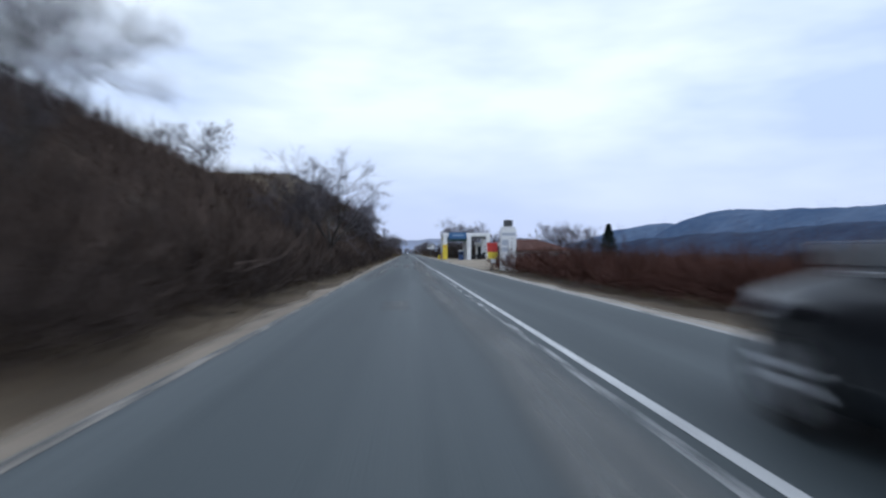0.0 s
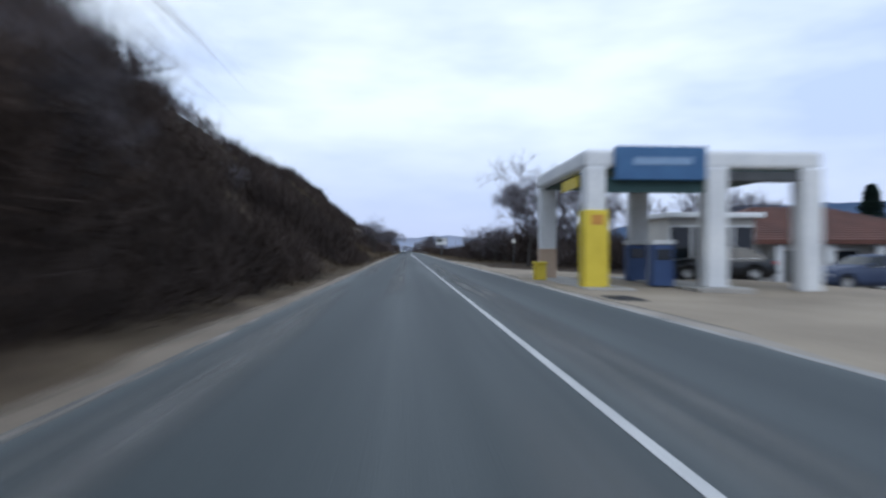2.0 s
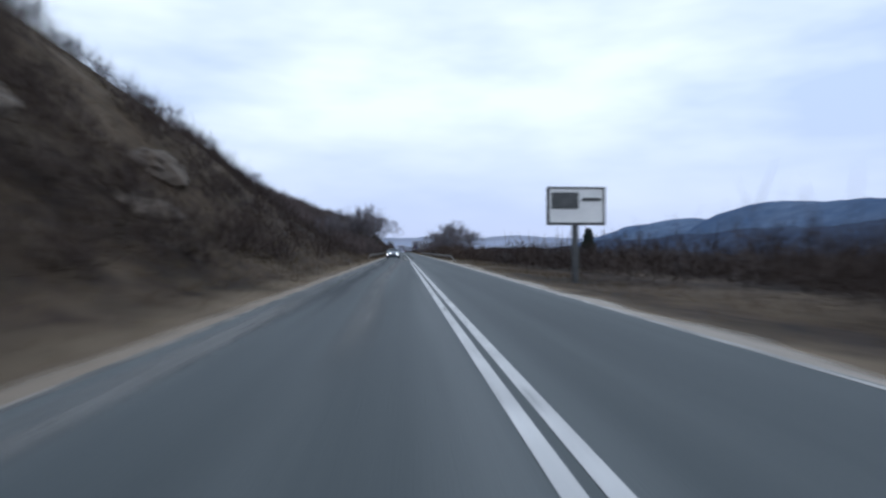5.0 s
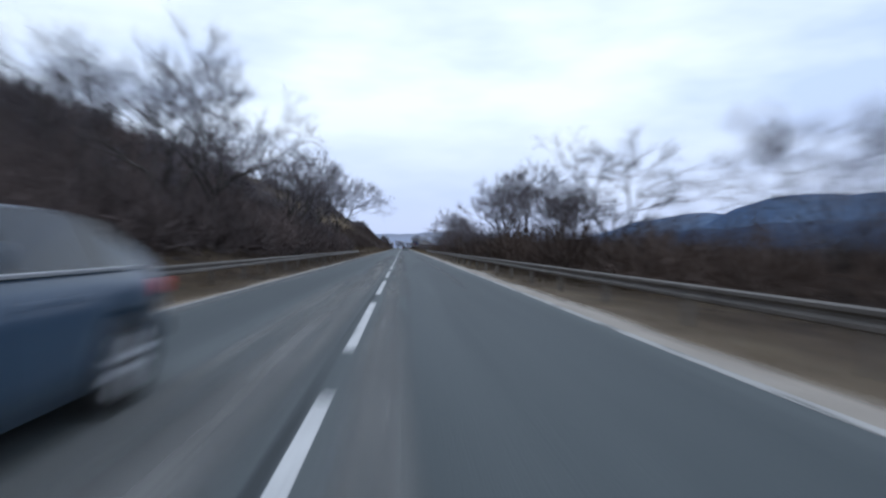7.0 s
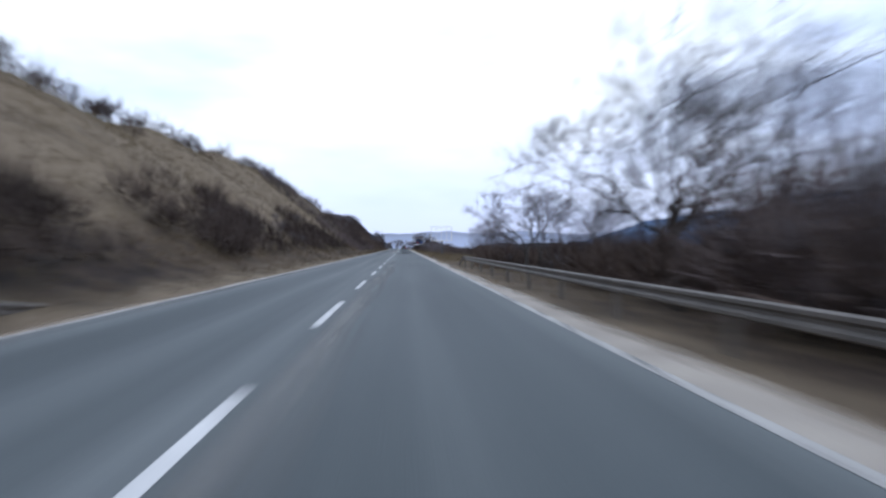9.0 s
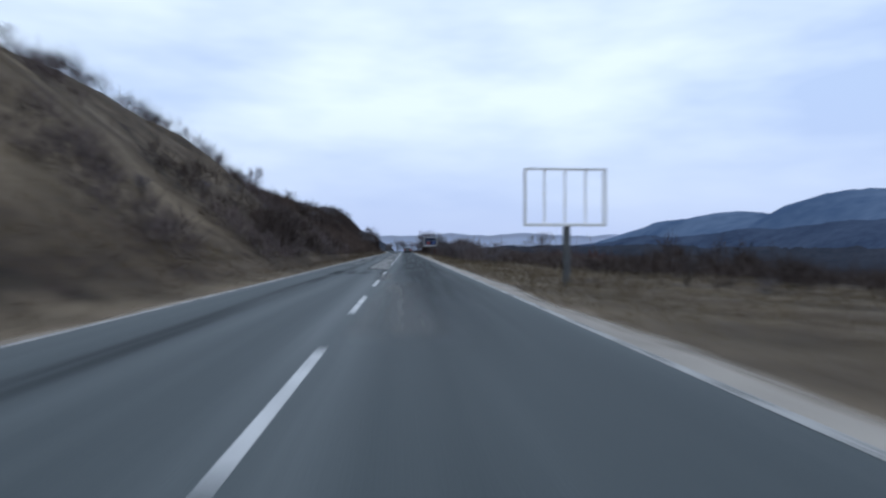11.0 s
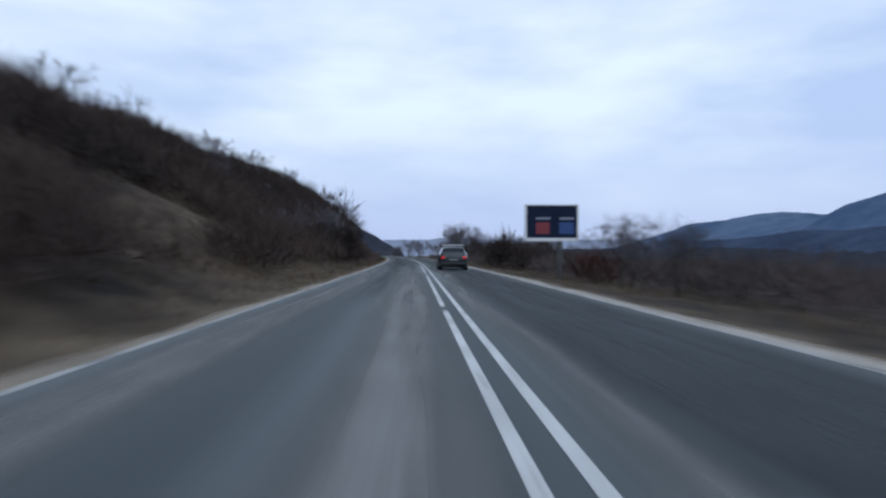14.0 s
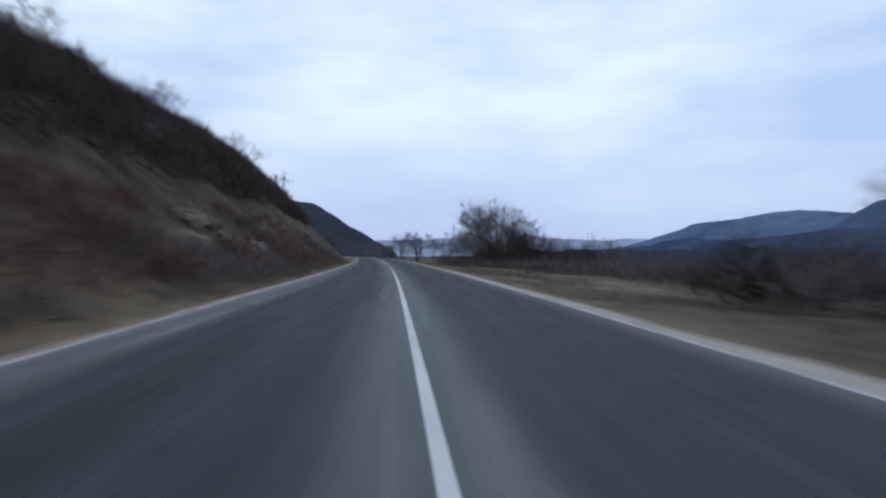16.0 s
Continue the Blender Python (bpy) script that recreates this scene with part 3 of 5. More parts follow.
for i, (x0, x1, y0, y1, m) in enumerate((
        (-2.55, -1.95, 50.8, 53.6, PALE_PATCH), (-1.55, -0.95, 51.0, 53.5, PALE_PATCH), (-1.75, -1.3, 40, 53, PALE_THIN), (-2.6, -2.1, 43, 52, PALE_SOFT), (-0.98, -0.08, 37, 70, PALE_THIN), (-1.05, -0.25, 20, 44, PALE_DUST), (-2.1, -1.4, 11.2, 13.4, PALE_DUST),
        (-1.0, 0.0, 30, 84, PALE_DUST), (-1.1, -0.2, -20, 28, PALE_DUST), (-0.05, 1.6, 438, 451.4, PALE_DUST), (-1.5, -0.02, 461, 506, PALE_DUST), (-3.2, 0.1, 457, 461.5, DARK_FILM),
        (-3.3, -2.2, 466, 524, PALE_DUST), (-2.1, -1.6, 494, 545, PALE_DUST), (-1.4, -0.3, 500, 556, PALE_DUST), (-1.1, -0.6, 552, 606, PALE_DUST),
        (-1.9, -1.4, 556, 614, PALE_DUST), (-0.8, -0.05, 606, 672, PALE_DUST), (-1.6, -0.25, 250, 300, PALE_DUST), (0.08, 0.75, 262, 404, PALE_DUST), (0.12, 0.5, 270, 330, PALE_DUST),
        (-1.3, -0.1, 296, 350, PALE_DUST), (0.05, 0.7, 620, 710, PALE_DUST), (-3.5, -2.6, 20, 100, PALE_DUST), (-1.9, -1.2, 90, 170, PALE_DUST), (-1.8, -1.1, 200, 260, PALE_DUST),
        (-2.4, -1.7, 430, 500, DARK_FILM), (-0.20, -0.06, 258, 350, DARK_FILM), (-0.95, -0.14, 256, 312, PALE_SOFT), (-0.35, -0.06, 450, 540, DARK_FILM), (0.8, 2.2, 440, 560, DARK_FILM),
        (-3.2, -2.0, 200, 280, DARK_FILM), (0.15, 3.4, 425, 900, DARK_COAT), (-3.9, -0.1, 585, 900, DARK_COAT), (-3.7, -2.5, 484, 585, PALE_SOFT), (-1.8, -0.3, 486, 585, PALE_SOFT), (-1.1, -0.02, 462, 496, PALE_PATCH), (0.05, 1.0, 60, 130, PALE_DUST), (-2.6, -1.6, 560, 640, DARK_FILM), (0.15, 0.9, 540, 600, PALE_DUST), (-0.2, 0.6, 451.6, 458, PALE_SOFT), (-0.85, -0.03, 461.5, 486, PALE_PATCH), (-0.25, 0.15, 664, 690, PALE_DUST),
        (-3.5, -2.7, 100, 170, PALE_DUST), (-3.4, -2.7, 166, 280, PALE_DUST), (-3.7, -2.7, 522, 600, PALE_DUST), (-3.7, -2.8, 596, 700, PALE_DUST), (-3.4, -2.9, 276, 400, PALE_DUST))):
    stain(x0, x1, y0, y1, m, i * 3.1, 0.0022 + 0.00005 * i)
stain(1.98, 2.20, 288, 338, PALE_DUST, 4.4, 0.0046)


# ---- plants ----
rng = np.random.default_rng(4)


def twig_cloud(spots, per, width=0.03, lean=1.0):
    """spots: rows of x, y, z, radius, height. Fine twigs that fill a rounded bush round each spot and point outwards and up."""
    spots = np.asarray(spots, dtype=float)
    n = len(spots)
    a = rng.uniform(0, 2 * np.pi, (n, per))
    cz = rng.uniform(-0.85, 1, (n, per))
    rr = rng.uniform(0, 1, (n, per)) ** 0.45
    flat = np.sqrt(1 - cz * cz)
    way = np.stack([flat * np.cos(a), flat * np.sin(a), cz], -1)
    size = np.stack([spots[:, 3], spots[:, 3], spots[:, 4] * 0.5], -1)[:, None, :]
    mid = np.stack([spots[:, 0], spots[:, 1], spots[:, 2] + spots[:, 4] * 0.42], -1)[:, None, :]
    base = mid + way * size * (rr * 0.8)[..., None]
    d = way * lean * 0.6 + rng.normal(0, 0.35, (n, per, 3)) + np.array((0, 0, 0.55))
    ln = rng.uniform(0.35, 0.95, (n, per)) * np.minimum(1.2, spots[:, 4:5])
    tip = base + d * ln[..., None]
    c = rng.uniform(0, 2 * np.pi, (n, per))
    w = width * 0.5 * rng.uniform(0.4, 1.4, (n, per)) * (0.5 + 0.5 * np.minimum(2.0, spots[:, 4:5]))
    side = np.stack([np.cos(c) * w, np.sin(c) * w, w * rng.normal(0, 0.4, (n, per))], -1)
    return np.stack([base - side, base + side, tip], 2).reshape(-1, 3, 3)


def scatter(count, y0, y1, r0, r1, radius, height, keep=None):
    """Random spots on the ground along the road, by offset from its axis."""
    out = []
    for _ in range(count):
        y, r = rng.uniform(y0, y1), rng.uniform(r0, r1)
        if keep and not keep(r, y):
            continue
        x = r + axis(y)
        k = rng.uniform(0.6, 1.4)
        out.append((x, y, land(x, y) - 0.05, radius * k, height * k * rng.uniform(0.7, 1.2)))
    return out


def patchy(f, level, seed=0):
    return lambda r, y: noise.noise((r * f, y * f, seed)) > level


def thicket(label, spots, per, material, width=0.040, lean=1.0, name="thicket", category="bushes"):
    return tagged(tri_ob(name, twig_cloud(spots, per, width, lean), material), label, category, kind="stuff")


# bank on the left
thicket("dense dark leafless bushes on the steep bank", scatter(480, 86, 107, -14.5, -5.9, 0.8, 1.5), 55, BROWN_TWIG)
thicket("dense dark brown leafless bushes on the bank", scatter(2900, -20, 87, -25, -5.8, 0.8, 1.5, lambda r, y: not (38 < y < 88 and r < (-16.8 if y < 69 else -13.5) + 2 * noise.noise((y * 0.2, r * 0.2, 4))) and not (70 < y < 77 and r < -8.2 + 2 * noise.noise((y * 0.3, r * 0.3, 6)))), 50, UMBER_TWIG)
thicket("low dark bushes at the foot of the bank", scatter(2000, -15, 141, -8.4, -5.1, 0.55, 0.8, lambda r, y: not 106 < y < 121), 44, BROWN_TWIG)
thicket("brown leafless bushes on the steep bank", scatter(1900, 112, 190, -25, -6.4, 0.8, 1.3, lambda r, y: noise.noise((r * 0.12, y * 0.12, 0)) > (-0.04 if y < 124 else 0.26)), 50, BROWN_TWIG)
thicket("dense dark bushes along the foot of the bank", scatter(560, 121, 140, -14, -6.6, 0.9, 2.0), 60, BROWN_TWIG)
thicket("patches of leafless scrub on the rocky bank", scatter(2000, 185, 285, -26, -6.6, 0.75, 1.1, lambda r, y: noise.noise((r * 0.13, y * 0.13, 3)) > (-0.2 if y < 232 else 0.06)), 50, BROWN_TWIG)
thicket("dark leafless undergrowth beneath the trees", scatter(1800, 276, 362, -25, -6.6, 0.9, 1.8, lambda r, y: y < 330 or r > -12 or noise.noise((r * 0.12, y * 0.12, 1)) > 0.1), 75, DUSK_TWIG)
thicket("tall dense bushes in front of the trees on the bank", scatter(230, 284, 350, -9.6, -6.9, 1.0, 2.7), 75, DUSK_TWIG)
thicket("dark bushes along the foot of the grassy hill", scatter(620, 360, 462, -13, -6.8, 0.9, 1.3, lambda r, y: y < 372 or (y > 380 and noise.noise((r * 0.16, y * 0.16, 5)) > 0.12)), 90, BROWN_TWIG)
thicket("scrub on the brown hillside", scatter(2000, 452, 535, -26, -6.8, 0.7, 1.0, patchy(0.12, 0.06, 8)), 50, DUSK_TWIG)
thicket("dark bushes low on the hillside", scatter(500, 468, 540, -15, -7.5, 0.9, 1.6, patchy(0.14, 0.12, 9)), 80, BROWN_TWIG)
thicket("dark leafless bushes covering the bank", scatter(2900, 526, 604, -25, -7.0, 0.9, 1.4, lambda r, y: r < -20 or noise.noise((r * 0.12, y * 0.12, 2)) > (0.3 if y < 575 and r < -14 else -0.15)), 55, UMBER_TWIG)
thicket("dark leafless wood on the upper slope", scatter(3000, 560, 770, -30, -12.5, 1.1, 1.7, lambda r, y: r < -14 - 2 * noise.noise((y * 0.05, 3, 1))), 55, BROWN_TWIG, 0.05)
thicket("dense dark wood along the brow of the slope", scatter(1500, 628, 740, -27, -14.2, 1.2, 2.0, lambda r, y: r < -15.6 - 2 * noise.noise((y * 0.07, 5, 1))), 70, BROWN_TWIG, 0.05)
thicket("low reddish brown scrub at the foot of the slope", scatter(900, 632, 700, -12.5, -6.6, 0.6, 0.6, patchy(0.1, -0.1, 4)), 40, RED_TWIG, 0.03)
thicket("dark leafless bushes low on the bank", scatter(1000, 600, 637, -20, -7.0, 0.9, 1.4), 52, BROWN_TWIG, 0.04)
thicket("leafless scrub along the top of the bank", scatter(760, 112, 300, -32, -21, 0.8, 1.4), 50, BROWN_TWIG)
thicket("small dark bushes along the hilltop", scatter(420, 370, 545, -30, -21, 0.8, 1.5, patchy(0.1, 0.0, 6)), 50, BROWN_TWIG)
thicket("grey-brown scrub on the low bank", scatter(1700, 630, 725, -11.5, -6.0, 0.6, 0.6, patchy(0.13, -0.1, 7)), 36, DUSK_TWIG)

# flat ground on the right
thicket("dense reddish brown hedge beside the verge", scatter(2600, -10, 50, 5.3, 24, 0.8, 1.05), 60, RED_TWIG)
thicket("low reddish scrub in the field", scatter(500, 20, 90, 24, 60, 1.0, 1.2), 50, RED_TWIG)
thicket("dark leafless thicket behind the forecourt", scatter(1700, 116, 176, 9, 34, 1.1, 1.7), 56, BROWN_TWIG, 0.036)
thicket("dark leafless bushes beside the road", scatter(1600, 165, 285, 9, 40, 1.1, 2.2, patchy(0.07, -0.3, 4)), 52, BROWN_TWIG, 0.036)
thicket("dark undergrowth behind the guard rail", scatter(2300, 282, 402, 6.6, 26, 1.0, 1.7, lambda r, y: y < 348 or noise.noise((r * 0.2, y * 0.2, 2)) > -0.2), 56, UMBER_TWIG, 0.036)
thicket("low brown scrub in the field", scatter(2600, 400, 640, 10, 70, 1.2, 1.6, patchy(0.05, -0.3, 1)), 55, BROWN_TWIG, 0.04)
thicket("brown bushes beyond the verge", scatter(2600, 496, 760, 7.8, 30, 0.9, 1.2, lambda r, y: y < 644 or r > 15 or noise.noise((r * 0.1, y * 0.1, 2)) > 0.25), 60, DUSK_TWIG, 0.04)
# tall rounded bushes beside the road
for label, count, y0, y1, r0, r1, radius, height, per, m in (
        ("tall dark rounded bushes at the foot of the bank", 40, 81.5, 91, -9.8, -6.9, 1.4, 3.9, 260, UMBER_TWIG),
        ("tall grey-brown bushes high on the bank", 9, 82, 87, -10.5, -7.6, 1.4, 3.4, 240, UMBER_TWIG),
        ("dark rounded bushes halfway up the bank", 38, 92, 109, -15.0, -10.5, 1.5, 3.0, 230, BROWN_TWIG),
        ("large dark round bush on the hillside", 7, 476, 482, -10.5, -8, 1.4, 2.5, 260, BROWN_TWIG),
        ("tall dark bushes at the end of the forecourt", 110, 124, 172, 7.4, 22, 1.5, 3.0, 230, BROWN_TWIG),
        ("tall dark bushes behind the guard rail", 46, 300, 346, 6.9, 11, 1.4, 2.1, 200, UMBER_TWIG),
        ("low dark bushes down the slope behind the guard rail", 46, 362, 398, 8.0, 17, 1.4, 1.5, 200, BROWN_TWIG),
        ("dark rounded bushes in the field", 12, 641, 653, 11.5, 18, 1.3, 2.0, 200, BROWN_TWIG),
        ("tall grey-brown bushes behind the guard rail", 24, 348, 367, 7.4, 10.2, 1.5, 3.5, 250, DUSK_TWIG),
        ("rounded dark bushes beyond the verge", 26, 518, 531, 8.6, 11.5, 1.3, 2.7, 260, DUSK_TWIG),
        ("dark bushes at the foot of the trees", 80, 722, 742, 15, 36, 1.9, 6.0, 280, BROWN_TWIG),
        ("clump of tall dark leafless bushes out in the field", 30, 494, 514, 30, 47, 1.6, 3.8, 260, BROWN_TWIG),
        ("low reddish brown bushes out in the field", 16, 522, 540, 25, 38, 1.5, 2.3, 240, RED_TWIG),
        ("round reddish brown bush beside the road", 3, 579, 583, 8.2, 9.4, 1.2, 1.7, 300, RED_TWIG),
        ("round dark bushes standing on the hilltop", 13, 384, 413, -25.5, -22.5, 1.2, 1.9, 200, BROWN_TWIG),
        ("tall dark clump of bushes where the slope meets the road", 26, 608, 622, -9.6, -7.0, 1.4, 5.2, 280, BROWN_TWIG),
        ("dark bushes beside the road before the bend", 9, 600, 606, 6.6, 9.2, 1.2, 2.7, 260, BROWN_TWIG),
        ("rounded dark bushes along the bend", 36, 612, 632, 8.6, 17, 1.4, 3.4, 250, BROWN_TWIG)):
    thicket(label, scatter(count, y0, y1, r0, r1, radius, height), per, m, 0.05)

# dead grass on the verges
thicket("dead yellow-brown grass on the verge", scatter(7000, -10, 720, -6.4, -4.2, 0.26, 0.19), 9, DRY_GRASS, 0.02, 0.9, "grass", "grass")
thicket("dead yellow-brown grass on the verge", scatter(9000, -10, 720, 4.1, 8.8, 0.28, 0.22, lambda r, y: not 48 < y < 118), 11, DRY_GRASS, 0.02, 0.9, "grass", "grass")
thicket("tan dry grass on the bare bank", scatter(6000, 144, 238, -24, -6.0, 0.4, 0.3), 11, DRY_GRASS, 0.03, 0.9, "grass", "grass")
thicket("pale dry grass covering the hill", scatter(9000, 366, 462, -25, -6.6, 0.45, 0.36), 11, DRY_GRASS, 0.03, 0.9, "grass", "grass")
thicket("dry grass in the field", scatter(9000, 400, 512, 4.2, 34, 0.45, 0.32), 11, DRY_GRASS, 0.03, 0.9, "grass", "grass")
thicket("olive dry grass on top of the bank", scatter(5000, 36, 120, -30, -12, 0.4, 0.34), 11, DRY_GRASS, 0.03, 0.9, "grass", "grass")
thicket("olive dry grass beside the forecourt", scatter(5200, 47, 80, 6, 28, 0.45, 0.34, lambda r, y: r > ramp([(42, 2.9), (48, 5.4), (60, 8.0), (70, 13), (80, 20)], y) + 0.7), 12, DRY_GRASS, 0.03, 0.9, "grass", "grass")
thicket("dry grass on the hillside", scatter(16000, 120, 700, -24, -6.0, 0.4, 0.34), 9, DRY_GRASS, 0.028, 0.9, "grass", "grass")
thicket("brown dead weeds along the foot of the bank", scatter(9000, -10, 720, -9.0, -4.7, 0.4, 0.34), 12, WEED, 0.022, 0.9, "weeds", "weeds")
thicket("brown dead weeds scattered over the bare bank", scatter(3800, 160, 224, -20, -7, 0.5, 0.45), 14, WEED, 0.026, 0.9, "weeds", "weeds")
thicket("brown dead weeds along the verge", scatter(3500, 150, 720, 6.4, 10.5, 0.4, 0.34), 12, WEED, 0.022, 0.9, "weeds", "weeds")


def rock(x, y, size, seed):
    bm = bmesh.new()
    bmesh.ops.create_icosphere(bm, subdivisions=3, radius=1)
    for v in bm.verts:
        d = 1 + 0.35 * noise.noise(v.co * 1.3 + Vector((seed, 0, 0))) + 0.28 * noise.noise(v.co * 3.1 + Vector((0, seed, 0))) + 0.14 * noise.noise(v.co * 7.0)
        v.co = Vector((v.co.x * size * 0.9, v.co.y * size * 2.1, v.co.z * size * 0.5)) * d
    ob = new("rock_outcrop", bpy.data.meshes.new("rock_outcrop"))
    bm.to_mesh(ob.data)
    bm.free()
    ob.data.materials.append(ROCK)
    ob.matrix_basis = pose(x + axis(y), y, land(x + axis(y), y) - size * 0.12, seed * 7 % 9 - 4, 30, seed * 5 % 24 - 12)
    return tagged(ob, "weathered brown rock lying on the bank" if x > 0 else "weathered brown rock jutting from the bank", "rock", "rocks on the bank")


for i, (x, y, k) in enumerate(((-9, 190, 1.2), (-11, 196, 1.7), (-8.5, 201, 1.0), (-12, 209, 1.8), (-9.5, 218, 1.3), (-13, 228, 1.6), (-16, 512, 1.2), (-13.5, 520, 1.4), (-15, 528, 1.1),
                               (-9.5, 655, 1.0), (-11, 663, 1.4), (-9, 670, 1.1), (-10.5, 678, 1.2), (-14, 640, 0.9), (-15, 150, 1.4), (-13, 160, 1.6), (-10.5, 156, 1.2), (-12, 168, 1.4), (-10.4, 176, 0.9), (-8.8, 67, 1.2), (-9.6, 70.5, 1.4), (-9.0, 63.5, 1.1), (6.7, 272.5, 0.34), (7.3, 271.6, 0.28), (6.2, 274.0, 0.22))):
    rock(x, y, k, i * 1.7)


def tube(path, radii, sides, verts, faces):
    base = len(verts)
    for i, p in enumerate(path):
        d = (path[min(i + 1, len(path) - 1)] - path[max(i - 1, 0)]).normalized()
        u = d.orthogonal().normalized()
        v = d.cross(u)
        for k in range(sides):
            a = 2 * math.pi * k / sides
            verts.append(p + (u * math.cos(a) + v * math.sin(a)) * radii[i])
    for i in range(len(path) - 1):
        for k in range(sides):
            a, b = base + i * sides + k, base + i * sides + (k + 1) % sides
            faces.append((a, b, b + sides, a + sides))


def limb(start, way, length, rnd, bend, lift, n):
    pts, d, p = [start.copy()], way.normalized(), start.copy()
    for _ in range(n):
        d = (d + Vector((rnd.gauss(0, bend), rnd.gauss(0, bend), rnd.gauss(0, bend) + lift))).normalized()
        p = p + d * (length / n)
        pts.append(p.copy())
    return pts


def bare_tree(name, seed, height, spread, stems=1, depth=6, twigs=20, fork=0.26, droop=0.0, thick=1.0):
    """A leafless tree: a trunk that forks again and again into ever finer branches, with a haze of thin twigs round them."""
    rnd = random.Random(seed)
    tv, tf, cv, cf, fine = [], [], [], [], []

    def off(way, angle, a):
        u = way.orthogonal().normalized()
        v = way.cross(u)
        return (way * math.cos(angle) + (u * math.cos(a) + v * math.sin(a)) * math.sin(angle)).normalized()

    def branch(p, way, ln, r, level):
        lift = (0.10 if level < 3 else 0.02) - droop * level * 0.035
        path = limb(p, way, ln, rnd, 0.10 + 0.02 * level, lift, 4 if level < 2 else 3 if level < 4 else 2)
        k = len(path) - 1
        end = 0.72
        sides = 6 if level == 0 else 4 if level < 3 else 3
        home = (tv, tf) if level < 4 else (cv, cf)
        tube(path, [r * (1 - (1 - end) * q / k) for q in range(k + 1)], sides, *home)
        tip = (path[-1] - path[-2]).normalized()
        if level >= depth - 3:
            for q in range(twigs if level >= depth - 1 else twigs // 2):
                u = rnd.uniform(0.1, 1.0) * k
                i = min(k - 1, int(u))
                s = path[i].lerp(path[i + 1], u - i)
                w = off(tip, rnd.uniform(0.25, 1.15), rnd.uniform(0, 6.283)) + Vector((0, 0, 0.18 - droop * 0.5))
                e = s + w.normalized() * height * rnd.uniform(0.035, 0.105)
                o = w.orthogonal().normalized() * height * 0.00045 * thick * rnd.uniform(0.7, 1.3)
                fine.append((s - o, s + o, e))
        if level < depth:
            count = 2 if rnd.random() < 0.72 else 3
            a0 = rnd.uniform(0, 6.283)
            for q in range(count):
                w = off(tip, rnd.uniform(0.22, 0.62), a0 + q * 6.283 / count + rnd.uniform(-0.4, 0.4))
                w = Vector((w.x * (1 + 0.25 * (spread - 0.6)), w.y * (1 + 0.25 * (spread - 0.6)), w.z))
                branch(path[-1], w, ln * rnd.uniform(0.66, 0.90), r * end * (0.82 if count == 2 else 0.7) * rnd.uniform(0.8, 1.05), level + 1)
            if level < depth - 1 and rnd.random() < 0.75:
                i = rnd.randrange(1, k + 1)
                w = off(tip, rnd.uniform(0.6, 1.1), rnd.uniform(0, 6.283))
                branch(path[i], w, ln * rnd.uniform(0.5, 0.75), r * 0.45, level + 2)

    r0 = height * 0.020 / stems ** 0.5
    for s in range(stems):
        tilt = 0.05 + 0.16 * (stems > 1)
        lean = Vector((rnd.gauss(0, tilt), rnd.gauss(0, tilt), 1))
        foot = Vector((rnd.gauss(0, 0.2) * (stems > 1), rnd.gauss(0, 0.2) * (stems > 1), -0.3))
        trunk = limb(foot, lean, height * fork + 0.3, rnd, 0.05, 0.03, 5)
        tube(trunk, [r0 * 1.5] + [r0 * (1.15 - 0.06 * i) for i in range(5)], 8 if stems < 4 else 5, tv, tf)
        count = 4 if stems == 1 else 2
        a0 = rnd.uniform(0, 6.283)
        for k in range(count):
            a = a0 + k * 6.283 / count + rnd.uniform(-0.35, 0.35)
            way = Vector((math.cos(a) * spread, math.sin(a) * spread, rnd.uniform(0.7, 1.3)))
            branch(trunk[5 if k < 2 else 4], way, height * rnd.uniform(0.19, 0.25), r0 * 0.62, 1)
    for a, b, c in fine:
        k = len(cv)
        cv += [a, b, c]
        cf.append((k, k + 1, k + 2))
    k = height / 1.18 / max(v.z for v in cv)
    tv, cv = [v * k for v in tv], [v * k for v in cv]
    ob = thing(name, 0, 0)
    mesh_ob("trunk", tv, tf, BARK, ob, smooth=True)
    mesh_ob("crown", cv, cf, GREY_TWIG, ob, "bare twiggy crown without leaves")
    return ob


def fir_tree(height, width):
    ob = thing("fir_tree", 0, 0)
    part("trunk", rod((0, 0, -0.3), (0, 0, height * 0.95), height * 0.02, 0.02), BARK, ob)
    pts = []
    for _ in range(5200):
        u = rng.uniform(0, 1) ** 0.8
        z = height * (0.06 + 0.94 * u)
        reach = width * (1 - u) ** 0.85 * (0.8 + 0.2 * math.sin(z * 5)) + 0.08
        a = rng.uniform(0, 2 * np.pi)
        r = reach * rng.uniform(0.35, 1.0)
        p = np.array((r * np.cos(a), r * np.sin(a), z - 0.25 * r))
        o = np.array((np.cos(a), np.sin(a), -0.35)) * rng.uniform(0.25, 0.55)
        s = np.array((-np.sin(a), np.cos(a), rng.uniform(-0.5, 0.5))) * 0.11
        pts.append((p - s, p + s, p + o))
    crown = tri_ob("crown", np.array(pts), NEEDLE, ob)
    crown["label"] = "dark green needle crown"
    return ob


oak = bare_tree("tree", 3, 8.0, 0.9)
slim = bare_tree("tree", 8, 8.0, 0.45, fork=0.34)
wide = bare_tree("tree", 15, 8.0, 1.0, fork=0.3, droop=0.1)
multi = bare_tree("tree", 21, 8.0, 0.6, stems=4, depth=5, twigs=22, fork=0.16)
veteran = bare_tree("tree", 27, 8.0, 1.15, depth=7, twigs=18, fork=0.33, droop=0.2)
young = bare_tree("tree", 33, 5.0, 0.75, depth=5, twigs=24, fork=0.2)
GROVE = "leafless roadside trees"


